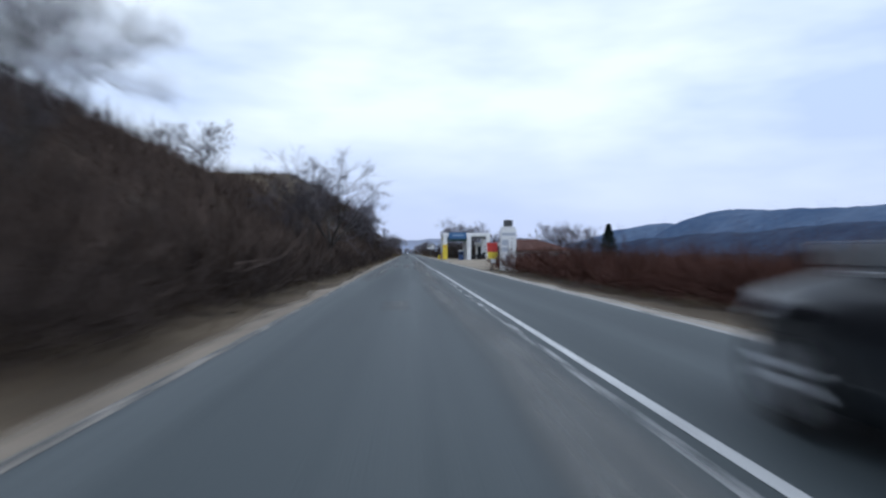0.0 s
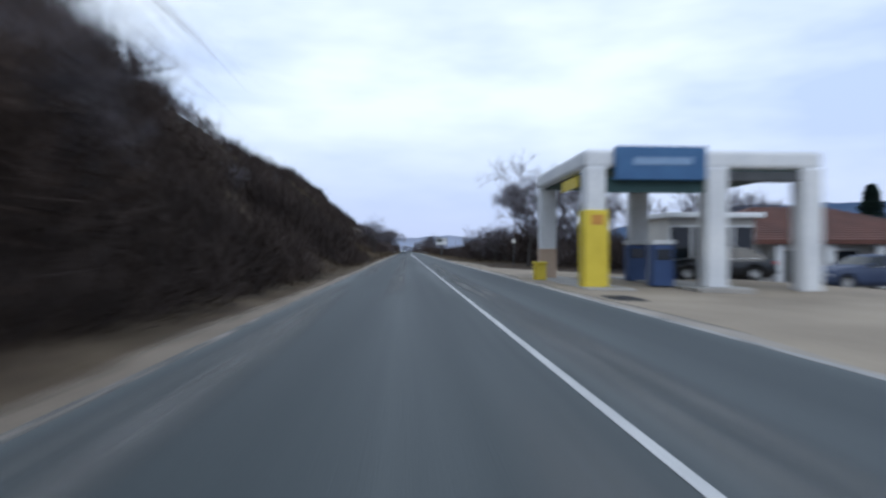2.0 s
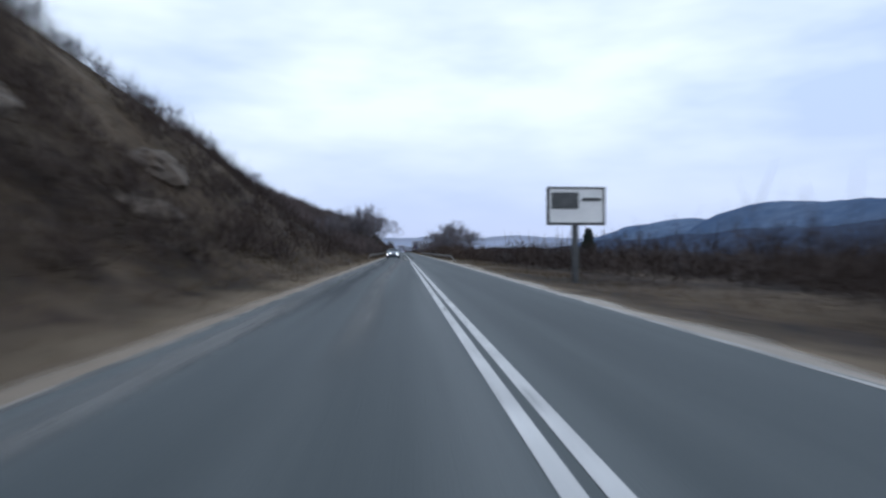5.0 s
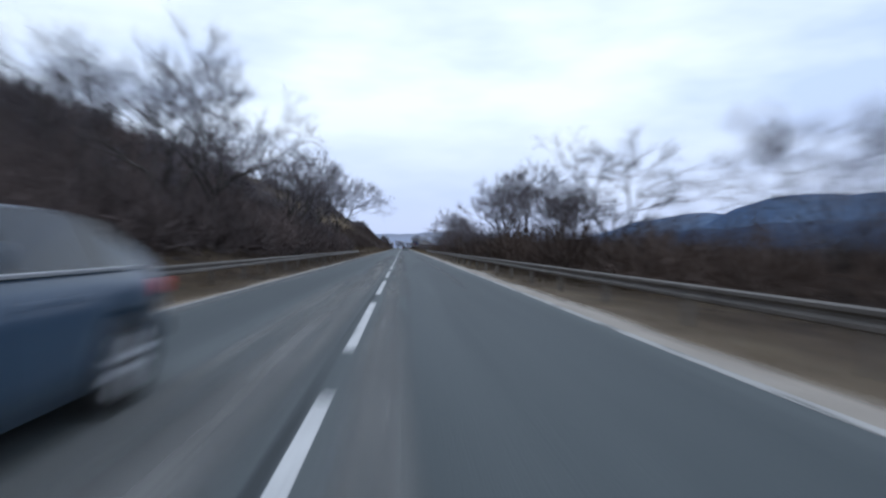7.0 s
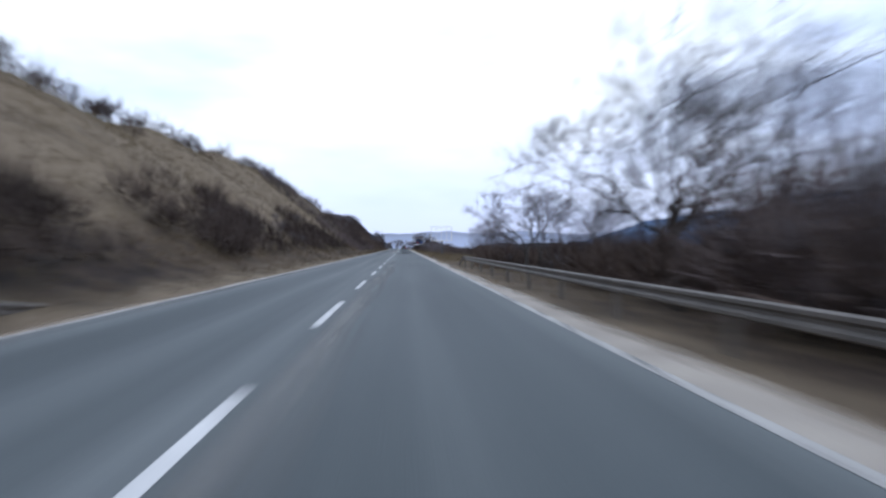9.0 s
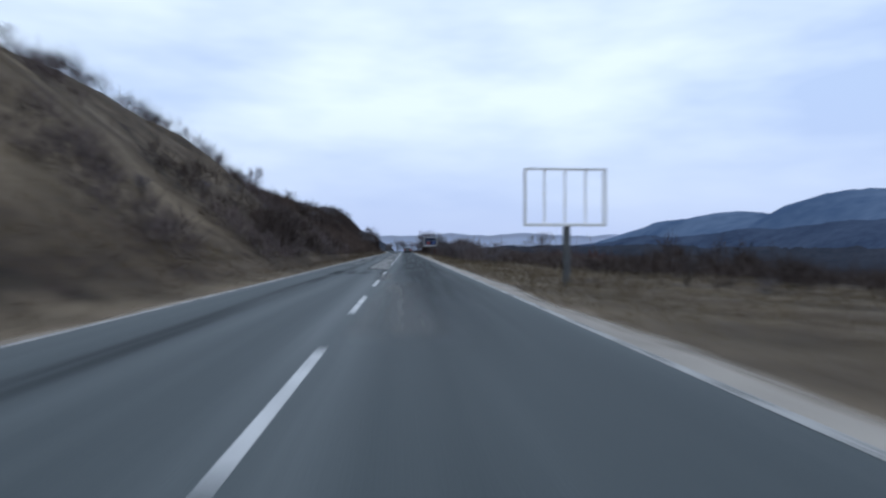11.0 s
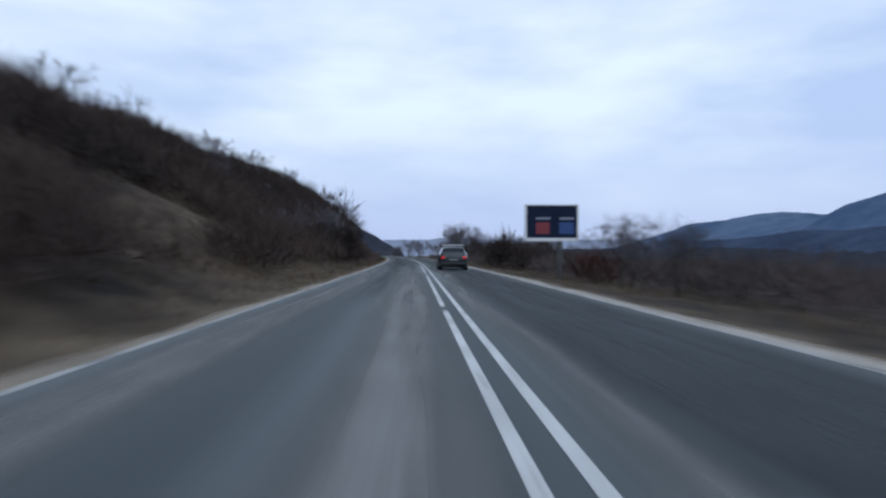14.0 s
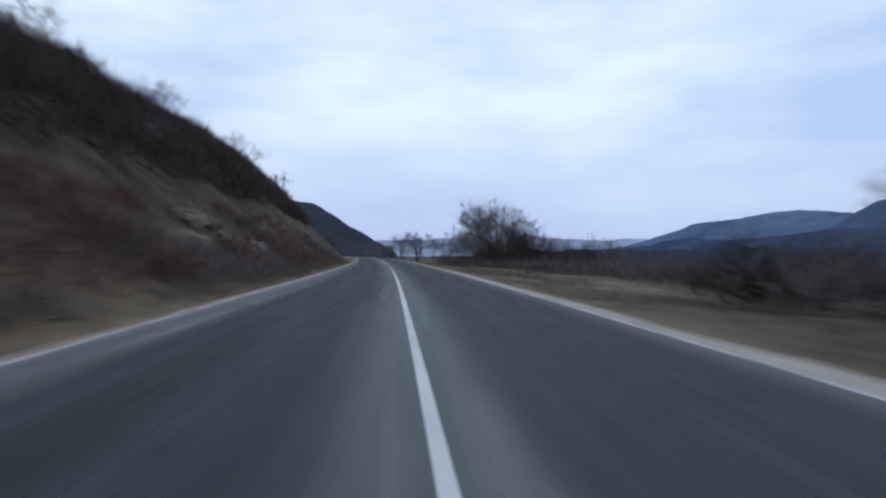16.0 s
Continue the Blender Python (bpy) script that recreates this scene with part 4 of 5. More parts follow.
def plant(kind, x, y, height, label, turn=None, first=[]):
    """Stand a copy of a tree on the ground at that height."""
    full = 5.0 if kind is young else 8.0
    k = height * 1.18 / full
    a = turn if turn is not None else (x * 37 + y * 13) % 360
    m = pose(x + axis(y), y, land(x + axis(y), y), 0, 0, a) @ Matrix.Diagonal((k, k, k, 1))
    if kind not in first:
        first.append(kind)
        kind.matrix_basis = m
        ob = kind
    else:
        ob = kind.copy()
        scene.collection.objects.link(ob)
        ob.matrix_basis = m
        for c in kind.children:
            d = c.copy()
            scene.collection.objects.link(d)
            d.parent = ob
    return tagged(ob, label, "tree", GROVE)


BANK = "bare grey-brown tree growing on the bank"
VERGE = "bare grey-brown tree beside the road"
TOP = "bare tree standing on the hilltop"
for kind, x, y, h in ((multi, -8.2, 11, 6.4), (oak, -5.9, 35, 7.4), (multi, -6.8, 33.5, 6.2), (oak, -20.5, 59, 5.6), (multi, -21.5, 63, 5.0), (multi, -18.5, 44, 3.4), (slim, -7.3, 75.5, 6.8), (multi, -7.4, 75.9, 6.2), (oak, -5.9, 81, 5.2), (multi, -8.5, 86, 5.6),
                      (multi, -6.9, 188, 7.4), (oak, -7.4, 195, 6.0), (young, -13, 134, 3), (young, -12, 118, 3),
                      (multi, -8.2, 291, 6.6), (oak, -8.4, 298, 8.2), (wide, -8, 304, 8.6), (multi, -9, 311, 8), (oak, -8, 322, 8.6), (wide, -9, 328, 8.2), (oak, -7.6, 334, 9.2),
                      (multi, -8.5, 341, 8.6), (wide, -7.4, 349, 9.6), (young, -15, 318, 4), (young, -16, 333, 4), (slim, -10, 283, 5),
                      (oak, -10, 274, 4), (young, -9, 590, 4), (slim, -8.5, 604, 4.5), (young, -10, 614, 4), (multi, -8.6, 612, 6.0), (oak, -9.6, 616, 6.2), (multi, -8.4, 621, 5.0)):
    plant(kind, x, y, h, BANK)
for kind, x, y, h in ((young, -23, 268, 3.5), (young, -21, 282, 4), (young, -23, 256, 3), (oak, -27.3, 546, 6.6), (young, -23, 470, 2), (young, -23, 425, 2.2),
                      (young, -24, 402, 2.4), (young, -25, 410, 2.4), (young, -24, 393, 2.6), (young, -23, 545, 3), (young, -24, 566, 4.2), (young, -22, 576, 4),
                      (young, -23, 588, 4.6), (young, -24, 600, 4.5), (young, -21, 612, 4.6), (young, -24, 622, 4.6), (young, -22, 634, 5), (young, -24, 645, 5),
                      (young, -21, 657, 5), (young, -23, 668, 5), (young, -20, 682, 5.5), (young, -23, 694, 5.5), (young, -20, 712, 6), (young, -22, 735, 6), (young, -20, 760, 6)):
    plant(kind, x, y, h, TOP)
for kind, x, y, h in ((veteran, 7.5, 122.5, 8.8), (veteran, 12.5, 126, 8.2), (wide, 9.4, 124.5, 7.4), (wide, 33, 148, 11), (oak, 40, 152, 11.5), (oak, 19, 133, 7), (multi, 36, 150, 12), (oak, 44, 156, 12), (multi, 12, 146, 5.5), (oak, 8.4, 157, 5), (multi, 9, 150, 4.6), (wide, 9.4, 143, 5), (multi, 10.8, 139, 5), (oak, 12.8, 136, 5.6), (multi, 8, 166, 4),
                      (multi, 16, 158, 7), (oak, 22, 165, 7.5), (wide, 27, 172, 8), (multi, 11, 163, 4.5), (oak, 15.8, 182, 5.6), (wide, 15.2, 202, 6.4), (multi, 24, 204, 6), (young, 22, 176, 5),
                      (wide, 8.5, 285, 4.6), (oak, 8.4, 297, 6.2), (multi, 8.2, 305, 6), (multi, 7.6, 315, 6.5), (slim, 9.4, 318, 8), (wide, 9.2, 326.5, 8), (multi, 8.4, 347, 4.6), (wide, 9.0, 371, 7.0), (slim, 7.6, 367, 7.8), (slim, 8.4, 364, 7.2), (young, 10.5, 360, 5.4), (young, 13, 362, 5), (multi, 8.6, 375, 4.6), (multi, 7.8, 382, 5.2), (oak, 8.6, 390, 6), (multi, 8.0, 398, 4.5), (young, 12, 352, 3.6), (multi, 12, 318, 7),
                      (oak, 6.8, 524, 3.0), (young, 8.2, 521, 2.8), (young, 7.3, 507, 2.5), (multi, 9.5, 573, 3.6), (oak, 8.6, 577, 3.7), (multi, 9.8, 579, 3.4), (multi, 16, 726, 11), (multi, 17.5, 730, 12.4), (oak, 20, 733, 12.8), (multi, 22.5, 736, 11), (multi, 25.5, 734, 9.2), (multi, 29, 736, 7.4),
                      (oak, 27.5, 552, 6.6), (oak, 12, 640, 4), (multi, 14, 628, 4), (oak, 9, 700, 5), (multi, 12, 715, 6), (wide, 18, 740, 7), (oak, 8, 480, 2.4), (oak, 9, 760, 7), (multi, 9, 800, 8)):
    plant(kind, x, y, h, VERGE)
shrub_a = bare_tree("shrub", 41, 8.0, 0.8, stems=6, depth=4, twigs=20, fork=0.10, thick=1.4)
shrub_b = bare_tree("shrub", 57, 8.0, 0.6, stems=5, depth=4, twigs=20, fork=0.14, thick=1.4)
seat = random.Random(6)


def hedge(count, y0, y1, r0, r1, h0, h1, label, keep=None):
    """Tall many-stemmed shrubs standing among the low bushes."""
    for _ in range(count):
        y, r = seat.uniform(y0, y1), seat.uniform(r0, r1)
        h = seat.uniform(h0, h1)
        if keep and not keep(r, y):
            continue
        ob = plant(seat.choice((shrub_a, shrub_b)), r, y, h, label, seat.uniform(0, 360))
        tagged(ob, label, "shrub", "leafless shrubs")


hedge(13, 81.5, 91, -9.4, -6.9, 3.2, 4.4, "tall leafless dark shrub at the foot of the bank")
hedge(36, 118, 172, 6.5, 26, 2.2, 4.2, "leafless dark shrub at the edge of the forecourt")
hedge(30, 168, 282, 9, 36, 1.8, 3.4, "leafless dark shrub in the field")
hedge(22, 284, 360, 6.8, 16, 1.8, 3.4, "leafless dark shrub behind the guard rail")
hedge(9, 362, 402, 7.5, 16, 1.1, 1.9, "leafless dark shrub behind the guard rail")
hedge(24, 282, 372, -16, -7.2, 1.8, 3.4, "leafless dark shrub beneath the trees")
hedge(14, 400, 500, 12, 40, 1.2, 2.2, "leafless dark shrub in the field")
hedge(12, 613, 632, 8.8, 15, 3.0, 4.0, "leafless dark shrub beyond the verge")
hedge(7, 350, 372, 7.4, 9.8, 3.0, 4.2, "tall leafless shrub behind the guard rail")
hedge(10, 516, 532, 8.6, 11.5, 2.6, 3.6, "leafless dark shrub beyond the verge")
hedge(30, 505, 740, 8, 26, 1.0, 2.0, "leafless brown shrub beyond the verge")
hedge(40, 560, 790, -30, -16.5, 2.0, 3.6, "leafless dark shrub on the wooded upper slope")
hedge(16, 470, 560, -16, -7.5, 1.0, 2.0, "leafless dark shrub on the hillside")
hedge(9, 382, 462, -12, -7.2, 1.0, 1.8, "leafless dark shrub at the foot of the hill")
hedge(10, 700, 1000, 8, 40, 3.0, 6.0, "far leafless shrub beyond the bend")
hedge(12, 112, 175, -26, -20, 1.2, 2.4, "leafless dark shrub on top of the bank")
for i in range(26):
    y = 760 + 24 * i
    plant((shrub_a, young, shrub_b)[i % 3], 9 + (i * 37) % 30, y, 6 + (i * 5) % 4, "bare tree far along the road")
for i in range(14):
    y = 780 + 36 * i
    plant((shrub_b, young)[i % 2], -9 - (i * 29) % 14, y, 5 + (i * 5) % 3, "bare tree far along the road")
tagged(fir_tree(9.7, 3.7), "tall dark green fir tree beyond the parked cars", "fir tree").matrix_basis = pose(43, 135, land(43, 135))
small_fir = fir_tree(6.2, 1.9)
tagged(small_fir, "small dark green fir tree in the field", "fir tree").matrix_basis = pose(26.2, 285, land(26.2, 285))


# ---- guard rails ----
def guard_rail(r, y0, y1, face):
    """W-beam on posts; face: the side on which the road lies."""
    g = land(r, (y0 + y1) / 2)
    ob = thing("guard_rail", r, y0, g)
    prof = [(0.0, 0.50), (0.045, 0.525), (0.045, 0.57), (0.0, 0.605), (0.0, 0.645), (0.045, 0.68), (0.045, 0.725), (0.0, 0.75)]
    verts, faces = [], []
    n = round((y1 - y0) / 2)
    for i in range(n + 1):
        y = (y1 - y0) * i / n
        dip = 0.62 * max(0, 1 - y / 5, 1 - (y1 - y0 - y) / 5)
        out = -face * 0.35 * max(0, 1 - y / 10, 1 - (y1 - y0 - y) / 10)
        for a, z in prof:
            verts.append((out + face * a, y, z - dip))
    for i in range(n):
        for j in range(7):
            a = i * 8 + j
            faces.append((a, a + 1, a + 9, a + 8))
    beam = mesh_ob("beam", verts, faces, ZINC, ob)
    beam.modifiers.new("sheet", "SOLIDIFY").thickness = 0.006
    me = None
    for i in range(1, int((y1 - y0) / 4)):
        y = 4 * i
        if y < 7 or y > y1 - y0 - 7:
            continue
        if me is None:
            post = part("post", box(-0.06, 0.06, -0.03, 0.03, -0.5, 0.72, 0.008), ZINC, ob)
            me = post.data
        else:
            post = new("post", me)
            post.parent = ob
        post.location = (-face * 0.07, y, 0)
    return tagged(ob, "weathered galvanised steel guard rail on posts", "guard rail", "guard rails")


guard_rail(5.0, 268, 399, -1)
guard_rail(-5.3, 282, 365, 1)


# ---- billboards ----
def billboard(name, x, y, w, h, bottom, panel, frame_mat, label, posts, depth=0.22, empty=False):
    g = land(x, y)
    ob = thing(name, x, y, g)
    b, t = bottom - g, bottom - g + h
    for a, c, d, e in ((-w / 2, w / 2, b, b + 0.12), (-w / 2, w / 2, t - 0.08, t), (-w / 2, -w / 2 + 0.1, b + 0.12, t - 0.08), (w / 2 - 0.1, w / 2, b + 0.12, t - 0.08)):
        part("frame_bar", box(a, c, -depth / 2, depth / 2, d, e, 0.01), frame_mat, ob)
    if not empty:
        part("panel", box(-w / 2 + 0.1, w / 2 - 0.1, -depth / 2 + 0.04, depth / 2 - 0.03, b + 0.12, t - 0.08), panel, ob)
    else:
        for k in range(1, 4):
            px = -w / 2 + w * k / 4
            part("strut", box(px - 0.035, px + 0.035, -0.03, 0.05, b + 0.12, t - 0.08), frame_mat, ob)
    for px in posts:
        part("post", box(px - 0.13, px + 0.13, depth / 2 - 0.1, depth / 2 + 0.16, -0.6, b + 0.3 if not empty else b, 0.02), STEEL, ob)
    return tagged(ob, label, "billboard"), b, t


board, bb, bt = billboard("billboard", 7.25, 585.3, 3.2, 2.15, 1.80, SCREEN, WHITE, "dark lit billboard screen with a red and a blue picture", (0.5,))
for nm, x0, x1, z0, z1, m in (("red_picture", -0.95, -0.15, 0.40, 1.08, SCREEN_RED), ("blue_picture", 0.45, 1.3, 0.40, 1.08, SCREEN_BLUE),
                              ("text_bar", -0.95, -0.1, 1.25, 1.38, SCREEN_WHITE), ("text_bar", 0.45, 1.3, 1.25, 1.38, SCREEN_WHITE)):
    part(nm, box(x0, x1, -0.085, -0.06, bb + z0, bb + z1), m, board)
part("lower_strip", box(-1.58, 1.58, -0.15, -0.115, bb - 0.04, bb + 0.16, 0.01), WHITE, board)
billboard("empty_billboard", 7.6, 457, 3.5, 2.45, 2.0, WHITE, WHITE, "empty white billboard frame on a dark post", (0.1,), empty=True)
sign, sb, st = billboard("billboard", 7.1, 224, 2.7, 1.75, 2.2, WHITE, STEEL, "white billboard with a grey picture on a dark post", (0.0,))
part("picture", box(-1.15, 0.1, -0.10, -0.06, sb + 0.75, sb + 1.5), STEEL, sign)
part("text_bar", box(0.25, 1.15, -0.10, -0.06, sb + 1.1, sb + 1.25), STEEL, sign)


# ---- petrol station ----
PEACH = mat("tan plaster", (0.42, 0.30, 0.22), (0.56, 0.43, 0.33), 0.85, 1.2, fine=12)
VALANCE = mat("dark green cloth", (0.02, 0.055, 0.06), (0.04, 0.085, 0.085), 0.8, 1.0)
PUMP_BLUE = mat("blue pump paint", (0.025, 0.06, 0.17), (0.045, 0.09, 0.23), 0.5, 1.5)


def station():
    ob = thing("station_canopy", 0, 97, -0.2)
    for x, w in ((4.4, 0.62), (8.15, 0.68), (11.15, 0.66)):
        for y in (0, 6.2):
            p = part("pillar", box(x - w / 2, x + w / 2, y - 0.3, y + 0.3, -0.3, 3.75, 0.05), WHITE, ob)
            if x < 5 and y == 0:
                part("yellow_cladding", box(x - w / 2 - 0.06, x + w / 2 + 0.06, y - 0.34, y + 0.34, 0.0, 2.45, 0.03), YELLOW, p, "yellow lower cladding")
                part("orange_patch", box(x - 0.16, x + 0.2, y - 0.352, y - 0.342, 2.0, 2.3), mat("faded orange print", (0.50, 0.20, 0.04), (0.62, 0.30, 0.06), 0.6), p)
            elif x < 5:
                part("tan_cladding", box(x - w / 2 - 0.02, x + w / 2 + 0.02, y - 0.32, y + 0.32, 0.0, 1.3, 0.03), PEACH, p, "tan lower cladding")
    part("roof", box(4.05, 11.5, -0.25, 6.6, 3.72, 4.28, 0.12), WHITE, ob, "thick white canopy slab with rounded edges")
    part("soffit", box(4.3, 11.3, -0.1, 6.4, 3.66, 3.716), mat("green soffit", (0.03, 0.07, 0.06), (0.06, 0.11, 0.09), 0.7, 1.0), ob)
    f = part("fascia", box(4.95, 7.75, -0.42, -0.26, 3.35, 4.36, 0.02), BLUE, ob, "blue sign board on the canopy edge")
    part("text_bar", box(5.5, 7.3, -0.44, -0.425, 3.80, 4.02), mat("pale blue letters", (0.20, 0.32, 0.5), (0.26, 0.38, 0.56), 0.5), f)
    part("valance", box(4.75, 7.8, -0.16, -0.06, 2.98, 3.45, 0.01), VALANCE, ob, "dark green valance below the sign")
    part("side_panel", box(4.14, 4.24, 0.9, 2.8, 3.25, 3.6, 0.01), YELLOW, ob, "yellow panel under the canopy edge")
    part("beam", box(8.5, 10.8, -0.2, 0.2, 3.35, 3.65, 0.02), STEEL, ob)
    part("kerb_island", box(3.9, 5.3, -1.2, 7.4, -0.2, 0.14, 0.05), CONCRETE, ob)
    part("kerb_island", box(7.3, 9.0, -0.9, 7.2, -0.3, 0.12, 0.05), CONCRETE, ob)
    return tagged(ob, "white petrol station canopy with yellow and blue cladding", "petrol station")


station()


def pump(x, y, material, label):
    ob = thing("fuel_pump", x, y, land(x, y) + 0.08)
    part("cabinet", box(-0.35, 0.35, -0.25, 0.25, 0, 1.35, 0.04), material, ob)
    part("display", box(-0.26, 0.26, -0.27, -0.252, 0.85, 1.2, 0.005), GLASS, ob)
    part("cap", box(-0.38, 0.38, -0.28, 0.28, 1.352, 1.5, 0.03), WHITE, ob)
    part("nozzle", rod((0.38, -0.05, 0.8), (0.42, -0.05, 1.15), 0.03), PLASTIC, ob)
    part("hose", rod((0.40, -0.05, 0.3), (0.42, -0.05, 0.8), 0.02), RUBBER, ob)
    return tagged(ob, label, "fuel pump", "fuel pumps")


pump(7.0, 98.2, PUMP_BLUE, "dark blue fuel pump under the canopy")
pump(7.4, 101.5, PUMP_BLUE, "dark blue fuel pump under the canopy")


def bin_box(x, y):
    ob = thing("litter_bin", x, y, land(x, y) + 0.02)
    part("body", box(-0.22, 0.22, -0.2, 0.2, 0, 0.6, 0.04), YELLOW, ob)
    part("lid", box(-0.25, 0.25, -0.23, 0.23, 0.602, 0.7, 0.03), YELLOW, ob)
    return tagged(ob, "yellow litter bin at the forecourt edge", "litter bin")


bin_box(3.75, 101.6)


def kiosk():
    """Glazed pay booth behind the canopy."""
    ob = thing("kiosk", 12.4, 105.4, land(12.4, 105.4))
    part("plinth", box(-2.1, 2.1, -0.05, 2.6, -0.4, 0.32, 0.02), PLASTIC, ob, "dark plinth")
    part("wall", box(-2.0, 2.0, 0.12, 2.5, 0.3, 2.75, 0.02), PLASTER, ob)
    part("roof", box(-2.25, 2.25, -0.35, 2.75, 2.752, 3.0, 0.05), WHITE, ob, "white flat roof slab")
    for k in range(4):
        x = -1.95 + k * 0.98
        pane = part("window", box(x + 0.06, x + 0.92, 0.05, 0.116, 0.75 if k != 2 else 0.34, 2.35, 0.01), GLASS, ob, "dark window pane")
        part("frame", box(x - 0.03, x + 0.056, 0.0, 0.11, 0.34, 2.45), WHITE, pane)
        part("lintel", box(x + 0.06, x + 0.92, 0.0, 0.11, 2.354, 2.45), WHITE, pane)
    return tagged(ob, "small white glazed pay booth behind the canopy", "kiosk")


kiosk()


def drain_cover(x, y):
    ob = thing("drain_grate", x, y, land(x, y) + 0.055)
    part("frame", box(-0.36, 0.36, -0.62, 0.62, -0.03, 0.012, 0.006), STEEL, ob)
    for k in range(6):
        part("bar", box(-0.30, 0.30, -0.55 + 0.2 * k, -0.45 + 0.2 * k, 0.014, 0.03), PLASTIC, ob)
    return tagged(ob, "dark steel drain grate at the forecourt edge", "drain grate")


drain_cover(3.75, 92.6)


def service_house():
    ob = thing("service_house", 20, 112, -1.3)
    part("wall", box(-6.0, 6.0, -4.5, 4.5, -0.6, 2.8, 0.02), PLASTER, ob)
    w, d, e = 7.1, 5.6, 2.8
    v = [(-w, -d, e), (w, -d, e), (w, d, e), (-w, d, e), (-2.0, 0, 4.75), (2.0, 0, 4.75), (-w, -d, e - 0.18), (w, -d, e - 0.18), (w, d, e - 0.18), (-w, d, e - 0.18)]
    f = [(0, 1, 5, 4), (1, 2, 5), (2, 3, 4, 5), (3, 0, 4), (0, 6, 7, 1), (1, 7, 8, 2), (2, 8, 9, 3), (3, 9, 6, 0), (9, 8, 7, 6)]
    roof = mesh_ob("roof", v, f, ROOF_TILE, ob, "red-brown hipped tile roof")
    rows_up = 16
    for i in range(rows_up):
        u, q = i / rows_up, (i + 0.85) / rows_up
        for face in ((-1, 1), ):
            a, b = Vector((-w, -d, e)).lerp(Vector((-2, 0, 4.75)), u), Vector((w, -d, e)).lerp(Vector((2, 0, 4.75)), u)
            c, g = Vector((w, -d, e)).lerp(Vector((2, 0, 4.75)), q), Vector((-w, -d, e)).lerp(Vector((-2, 0, 4.75)), q)
            up = Vector((0, -0.012, 0.045))
            mesh_ob("tile_course", [a + up, b + up, c + up * 0.3, g + up * 0.3, a, b], [(0, 1, 2, 3), (4, 5, 1, 0)], ROOF_TILE, roof)
    for k in range(5):
        x = -5.0 + 2.5 * k
        win = part("window", box(x - 0.75, x + 0.75, -4.56, -4.48, 0.7 if k != 2 else 0.0, 2.3, 0.01), GLASS, ob, "dark window pane")
        for a in (x - 0.8, x + 0.74):
            part("frame", box(a, a + 0.06, -4.6, -4.5, 0.6 if k != 2 else 0.0, 2.36), WHITE, win)
        part("lintel", box(x - 0.8, x + 0.8, -4.6, -4.5, 2.362, 2.44), WHITE, win)
    for x in (-6.3, -3.75, -1.25, 1.25, 3.75, 6.3):
        part("porch_post", box(x - 0.2, x + 0.2, -5.45, -5.05, -0.6, 2.62, 0.03), WHITE, ob)
    return tagged(ob, "low white building with a red-brown hipped roof", "building")


service_house()


def totem():
    ob = thing("price_totem", 5.75, 44.6, land(5.75, 44.6))
    g = -ob.location.z
    part("plinth", box(-0.66, 0.66, -0.32, 0.32, -0.3, 0.12, 0.03), CONCRETE, ob)
    part("body", box(-0.58, 0.58, -0.25, 0.25, 0.1, 2.75 + g, 0.08), WHITE, ob)
    part("neck", box(-0.5, 0.5, -0.22, 0.22, 2.752 + g, 2.9 + g, 0.05), WHITE, ob)
    part("head", box(-0.31, 0.31, -0.2, 0.2, 2.902 + g, 3.38 + g, 0.05), STEEL, ob, "small grey box on top")
    grey = mat("pale grey print", (0.36, 0.40, 0.48), (0.44, 0.48, 0.56), 0.6)
    for z0, z1, a, b in ((2.25, 2.45, -0.48, 0.5), (1.55, 1.95, -0.48, 0.0), (1.1, 1.4, -0.48, 0.0), (0.75, 0.85, -0.3, 0.22), (0.58, 0.68, -0.3, 0.22), (0.42, 0.52, -0.3, 0.22)):
        part("text_bar", box(a, b, -0.262, -0.252, z0 + g, z1 + g), grey, ob)
    return tagged(ob, "tall white roadside totem with faded grey print", "roadside totem")


totem()


def stacked_sign():
    ob = thing("stacked_sign", 4.7, 45.6, land(4.7, 45.6))
    part("post", rod((0, 0.06, -0.4), (0, 0.06, 1.9), 0.04), STEEL, ob)
    part("red_board", box(-0.36, 0.42, -0.04, 0.02, 1.35, 2.05, 0.015), RED, ob, "red sign board")
    part("yellow_board", box(-0.3, 0.42, -0.04, 0.02, 0.85, 1.346, 0.015), YELLOW, ob, "yellow sign board")
    part("white_board", box(-0.06, 0.3, -0.04, 0.02, 0.55, 0.84, 0.01), WHITE, ob)
    return tagged(ob, "red and yellow sign boards on a post", "road sign")


stacked_sign()


def round_sign(x, y):
    ob = thing("road_sign", x, y, land(x, y))
    g = -ob.location.z
    part("post", rod((0, 0.03, -0.3), (0, 0.03, 1.8 + g), 0.03), STEEL, ob)
    part("plate", rod((0, -0.012, 1.6 + g), (0, 0.0, 1.6 + g), 0.13, sides=24), PLASTER, ob, "round white sign plate")
    return tagged(ob, "small round white road sign on a thin post", "road sign")


round_sign(5.4, 116.7)


def white_block(x, y):
    ob = thing("marker_block", x, y, land(x, y))
    part("block", box(-0.19, 0.19, -0.14, 0.14, -0.3, 0.55, 0.04), PLASTER, ob)
    part("cap", box(-0.21, 0.21, -0.16, 0.16, 0.552, 0.62, 0.02), WHITE, ob)
    return tagged(ob, "low white marker block beside the totem", "marker block")


white_block(8.0, 51.0)


# ---- vehicles ----
DULL_PLATE = mat("dusty number plate", (0.16, 0.16, 0.16), (0.26, 0.26, 0.25), 0.6, 6)


